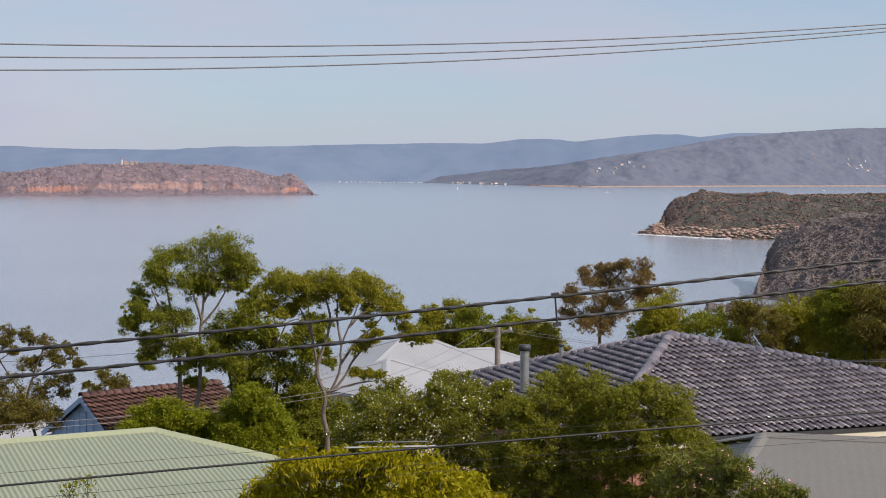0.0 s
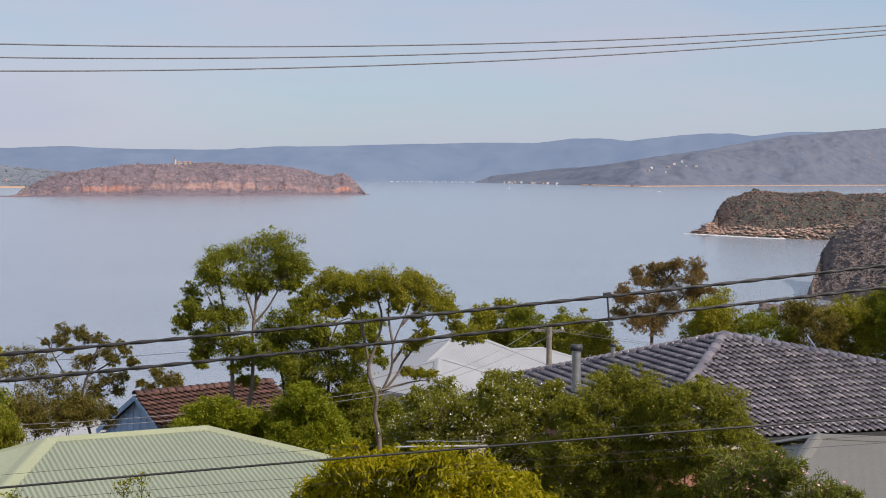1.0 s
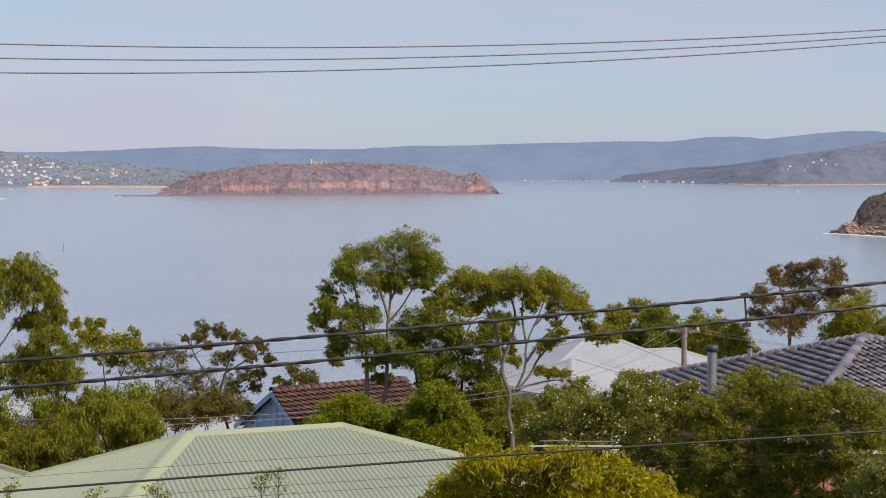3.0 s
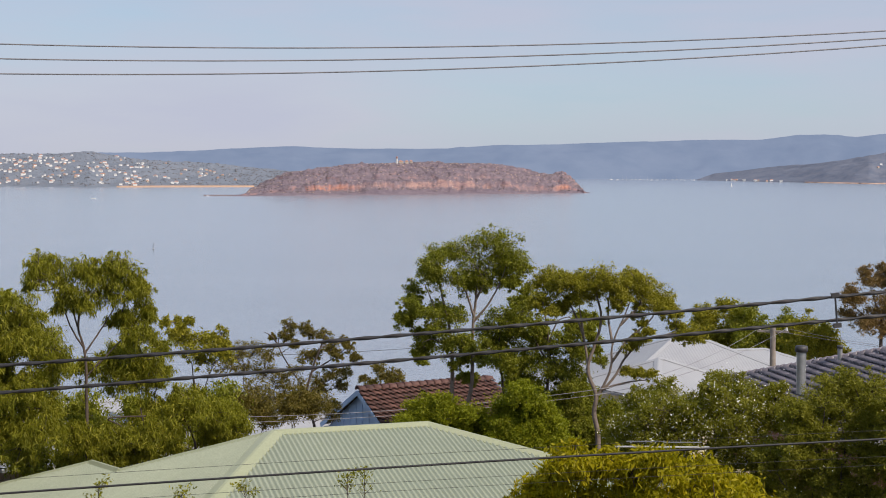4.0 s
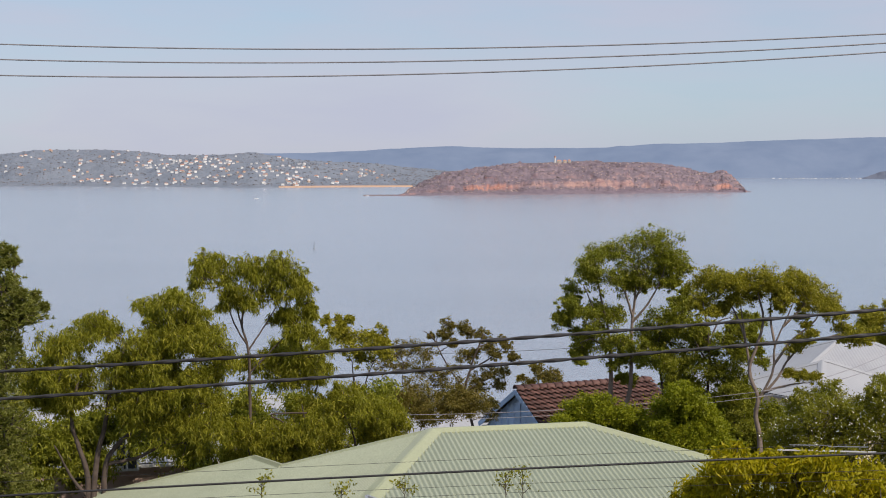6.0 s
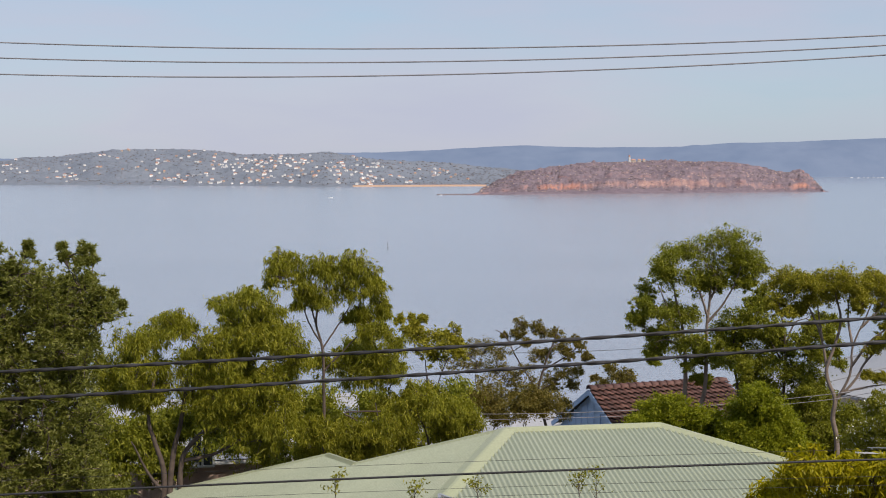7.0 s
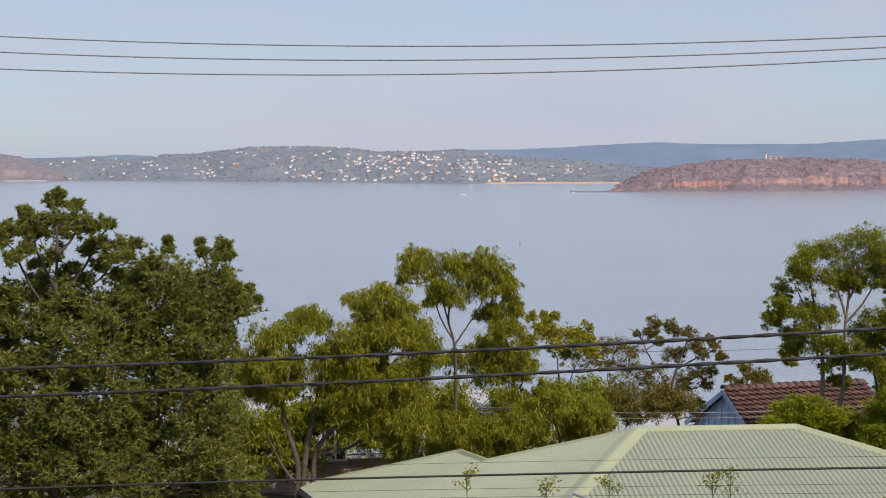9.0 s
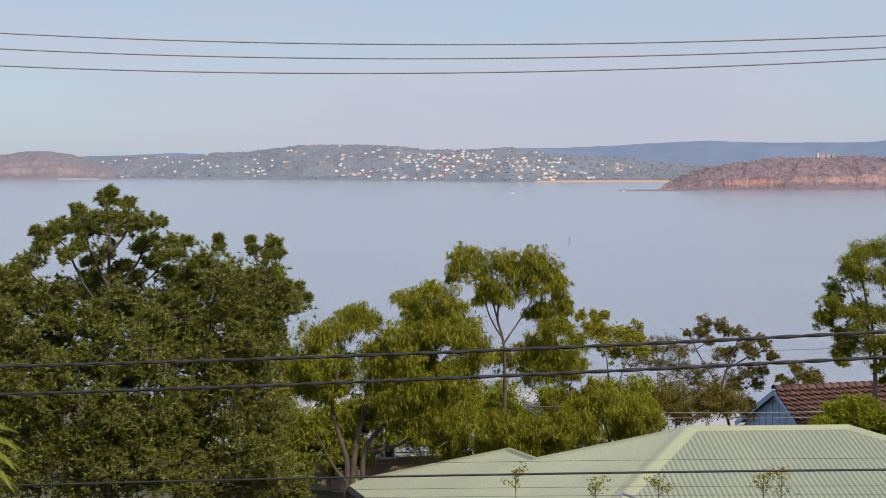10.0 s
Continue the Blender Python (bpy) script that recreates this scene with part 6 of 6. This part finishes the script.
# moored boats far up the inlet, settlements at the water
M_HULL = worn("white_hull", (0.78, 0.78, 0.78), (0.85, 0.85, 0.85), 0.5, 0.35, 0, 5.0, 0.0)


def boat_mesh(length, beam_w, h):
    bm = bmesh.new()
    secs = []
    for t in (0, 0.25, 0.6, 0.85, 1.0):
        w = beam_w / 2 * (0.75 if t == 0 else 1.0 if t < 0.7 else 0.55 if t < 0.9 else 0.03)
        x = (t - 0.5) * length
        secs.append([bm.verts.new((x, -w, h * (1 + 0.25 * t))), bm.verts.new((x, -w * 0.5, -0.3)), bm.verts.new((x, w * 0.5, -0.3)), bm.verts.new((x, w, h * (1 + 0.25 * t)))])
    for a, b in zip(secs, secs[1:]):
        for i in range(4):
            j = (i + 1) % 4
            bm.faces.new((a[i], a[j], b[j], b[i]))
    bm.faces.new(secs[0])
    bm.faces.new(secs[-1][::-1])
    return bm


def sail_mesh(h, foot, lean):
    bm = bmesh.new()
    a = [bm.verts.new(p) for p in ((0, 0.03, 1.2), (-foot, 0.15, 1.3), (lean, 0.0, h))]
    b = [bm.verts.new(p) for p in ((0, -0.03, 1.2), (-foot, 0.09, 1.3), (lean, -0.04, h))]
    bm.faces.new(a)
    bm.faces.new(b[::-1])
    for i in range(3):
        j = (i + 1) % 3
        bm.faces.new((a[i], b[i], b[j], a[j]))
    return bm


def yacht(name, label, az, d, length, mast, sail=True, turn=0.0, dark_sail=None, hull=None):
    ob = thing(name, label, "boat")
    part("hull", boat_mesh(length, length * 0.3, length * 0.09), hull or M_HULL, ob)
    part("cabin", beam(bmesh.new(), (-length * 0.2, 0, length * 0.13), (length * 0.15, 0, length * 0.13), length * 0.16, length * 0.1), M_WHITE, ob)
    if mast:
        part("mast", beam(bmesh.new(), (length * 0.1, 0, 0.3), (length * 0.1, 0, mast), 0.12, 0.12, (0, 1, 0)), M_ZINC, ob)
        if sail:
            part("sail", sail_mesh(mast * 0.97, length * 0.4, 0.0), dark_sail or M_WHITE, ob)
    p = at(az, d, 0)
    ob.matrix_basis = pose(p.x, p.y, 0, 0, 0, turn)
    return ob


yacht("sailing_boat", "small sailing boat with a dark sail on the bay", 21.28, 46 / 0.0565, 2.6, 3.9, True, 100, M_DARKMETAL, M_DARKMETAL)
yacht("motor_boat", "small white motor boat far out on the bay", 23.45, 46 / 0.0232, 6, 0, False, 20)
yacht("motor_boat", "white motor boat near the headland's reef", 19.25, 46 / 0.0217, 5, 2.5, False, 15)
yacht("sailing_boat", "white sailing boat far up the inlet", -0.55, 46 / 0.0150, 6, 9, True, 60)
yacht("motor_boat", "white motor boat off the cape", -6.2, 46 / 0.0165, 7, 0, False, 10)
yacht("motor_boat", "white motor boat crossing behind the cape", -14.2, 46 / 0.0140, 9, 0, False, 5)
first = None
for i in range(26):
    az = 3.9 - 0.17 * i + rng.uniform(-0.06, 0.06)
    d = 4180 + rng.uniform(-40, 60)
    if first is None:
        first = yacht("moored_boat", "white moored boat far up the inlet", az, d, 9, 11, False, 30)
        tagged(first, group="moored boats")
    else:
        p = at(az, d, 0)
        copy_thing(first, pose(p.x, p.y, 0, 0, 0, rng.uniform(0, 180)))
HILLS = bpy.data.objects["hills_wooded"]
for i in range(34):
    if i < 16:
        az, dd = rng.uniform(-2.4, -0.3), rng.uniform(4, 22)
    elif i < 24:
        az, dd = rng.uniform(-7.6, -5.8), rng.uniform(150, 260)
    else:
        az, dd = rng.uniform(-15.9, -13.4), rng.uniform(120, 220)
    sd = lin([(0.8, 4150), (-2.27, 3780), (-5.49, 3500), (-10.97, 3900), (-16.4, 4300), (-21, 4300)], az)
    p = drop_on(HILLS, az, sd + dd)
    if p is not None:
        copy_thing(kinds[i % 4], Matrix.Translation(p) @ pose(0, 0, 0, 0, 0, az + rng.uniform(-40, 40)))
strip("shore_rocks", -3.2, -16.8, lambda a: lin([(0.8, 4150), (-2.27, 3780), (-5.49, 3500), (-10.97, 3900), (-16.4, 4300), (-21, 4300)], a) - 4, 6, 2.6, M_SHELF, "pale rocks along the far wooded shore", "rocks", 1.6, n=200)

# ---- small things close by ----
# fan palm at the edge of the garden
def frond(bm, root, tip, width, blades=15):
    root, tip = Vector(root), Vector(tip)
    ax = (tip - root)
    side = ax.cross(Vector((0.15, 0.3, 1))).normalized()
    for i in range(blades):
        t = (i + 1) / blades
        p = root + ax * t * 0.85 + Vector((0, 0, 0.12 * math.sin(math.pi * t)))
        for s in (-1, 1):
            q = p + ax * 0.22 + side * s * width * (1 - 0.5 * t) + Vector((0, 0, -0.10))
            w = ax.normalized() * 0.016
            a = [bm.verts.new(p - w), bm.verts.new(p + w), bm.verts.new(q)]
            bm.faces.new(a)
    beam(bm, root, root + ax * 0.9, 0.012, 0.012)


L_PALM = leaf_material("palm_leaves", (0.16, 0.19, 0.03), (0.26, 0.28, 0.05), (0.36, 0.36, 0.09))
palm = thing("palm", "yellow-green palm with feathery fronds", "palm")
PC = seen(44.4, -0.195, 9.0)
put("trunk", mesh_of("trunk", *tube_arrays([(PC.x, PC.y, ground_z(PC.x, PC.y) - 0.3), (PC.x, PC.y, PC.z - 1.2), (PC.x, PC.y, PC.z)], [0.12, 0.1, 0.09], 10), True), M_BARK, palm)
for az, sl in ((42.2, -0.165), (41.9, -0.178), (42.0, -0.190), (42.1, -0.203), (43.0, -0.150), (46.5, -0.16), (47, -0.19), (44.0, -0.14)):
    bm = bmesh.new()
    frond(bm, PC, seen(az, sl, 8.8), 0.10)
    part("frond", bm, L_PALM, palm)


def sapling(az, sl, d, h, seed):
    """A thin shoot with a few pale leaves in front of the green roof."""
    rg = np.random.default_rng(seed)
    ob = thing("sapling", "thin garden sapling with a few pale leaves", "plant", "thin saplings")
    top = np.array(tuple(seen(az, sl, d)))
    foot = top.copy()
    foot[2] = ground_z(foot[0], foot[1])
    wood = [tube_arrays(limb(foot, top, np.array([0.05, 0, 0]), 10), np.linspace(0.03, 0.004, 10), 6)]
    cs = [top]
    for k in range(7):
        b = top - np.array([0, 0, h * (k + 1) / 8])
        q = b + np.array([rg.uniform(-0.12, 0.12), rg.uniform(-0.1, 0.1), 0.12])
        wood.append(tube_arrays(limb(b, q, np.zeros(3), 4), np.linspace(0.005, 0.002, 4), 4))
        cs.append(q)
    put("trunk", mesh_of("trunk", *merge(wood), True), M_BARK, ob)
    put("crown", mesh_of("crown", *leaves(rg, np.array(cs), np.full(len(cs), 0.07), 14, 0.06, 0.025, 0.1)), L_LONG, ob)


for i, (az, sl, h) in enumerate(((23.35, -0.2100, 0.3), (20.3, -0.2180, 0.25), (14.0, -0.2090, 0.35), (13.35, -0.2060, 0.45), (17.9, -0.217, 0.2))):
    sapling(az, sl, 21.0, h, 40 + i)
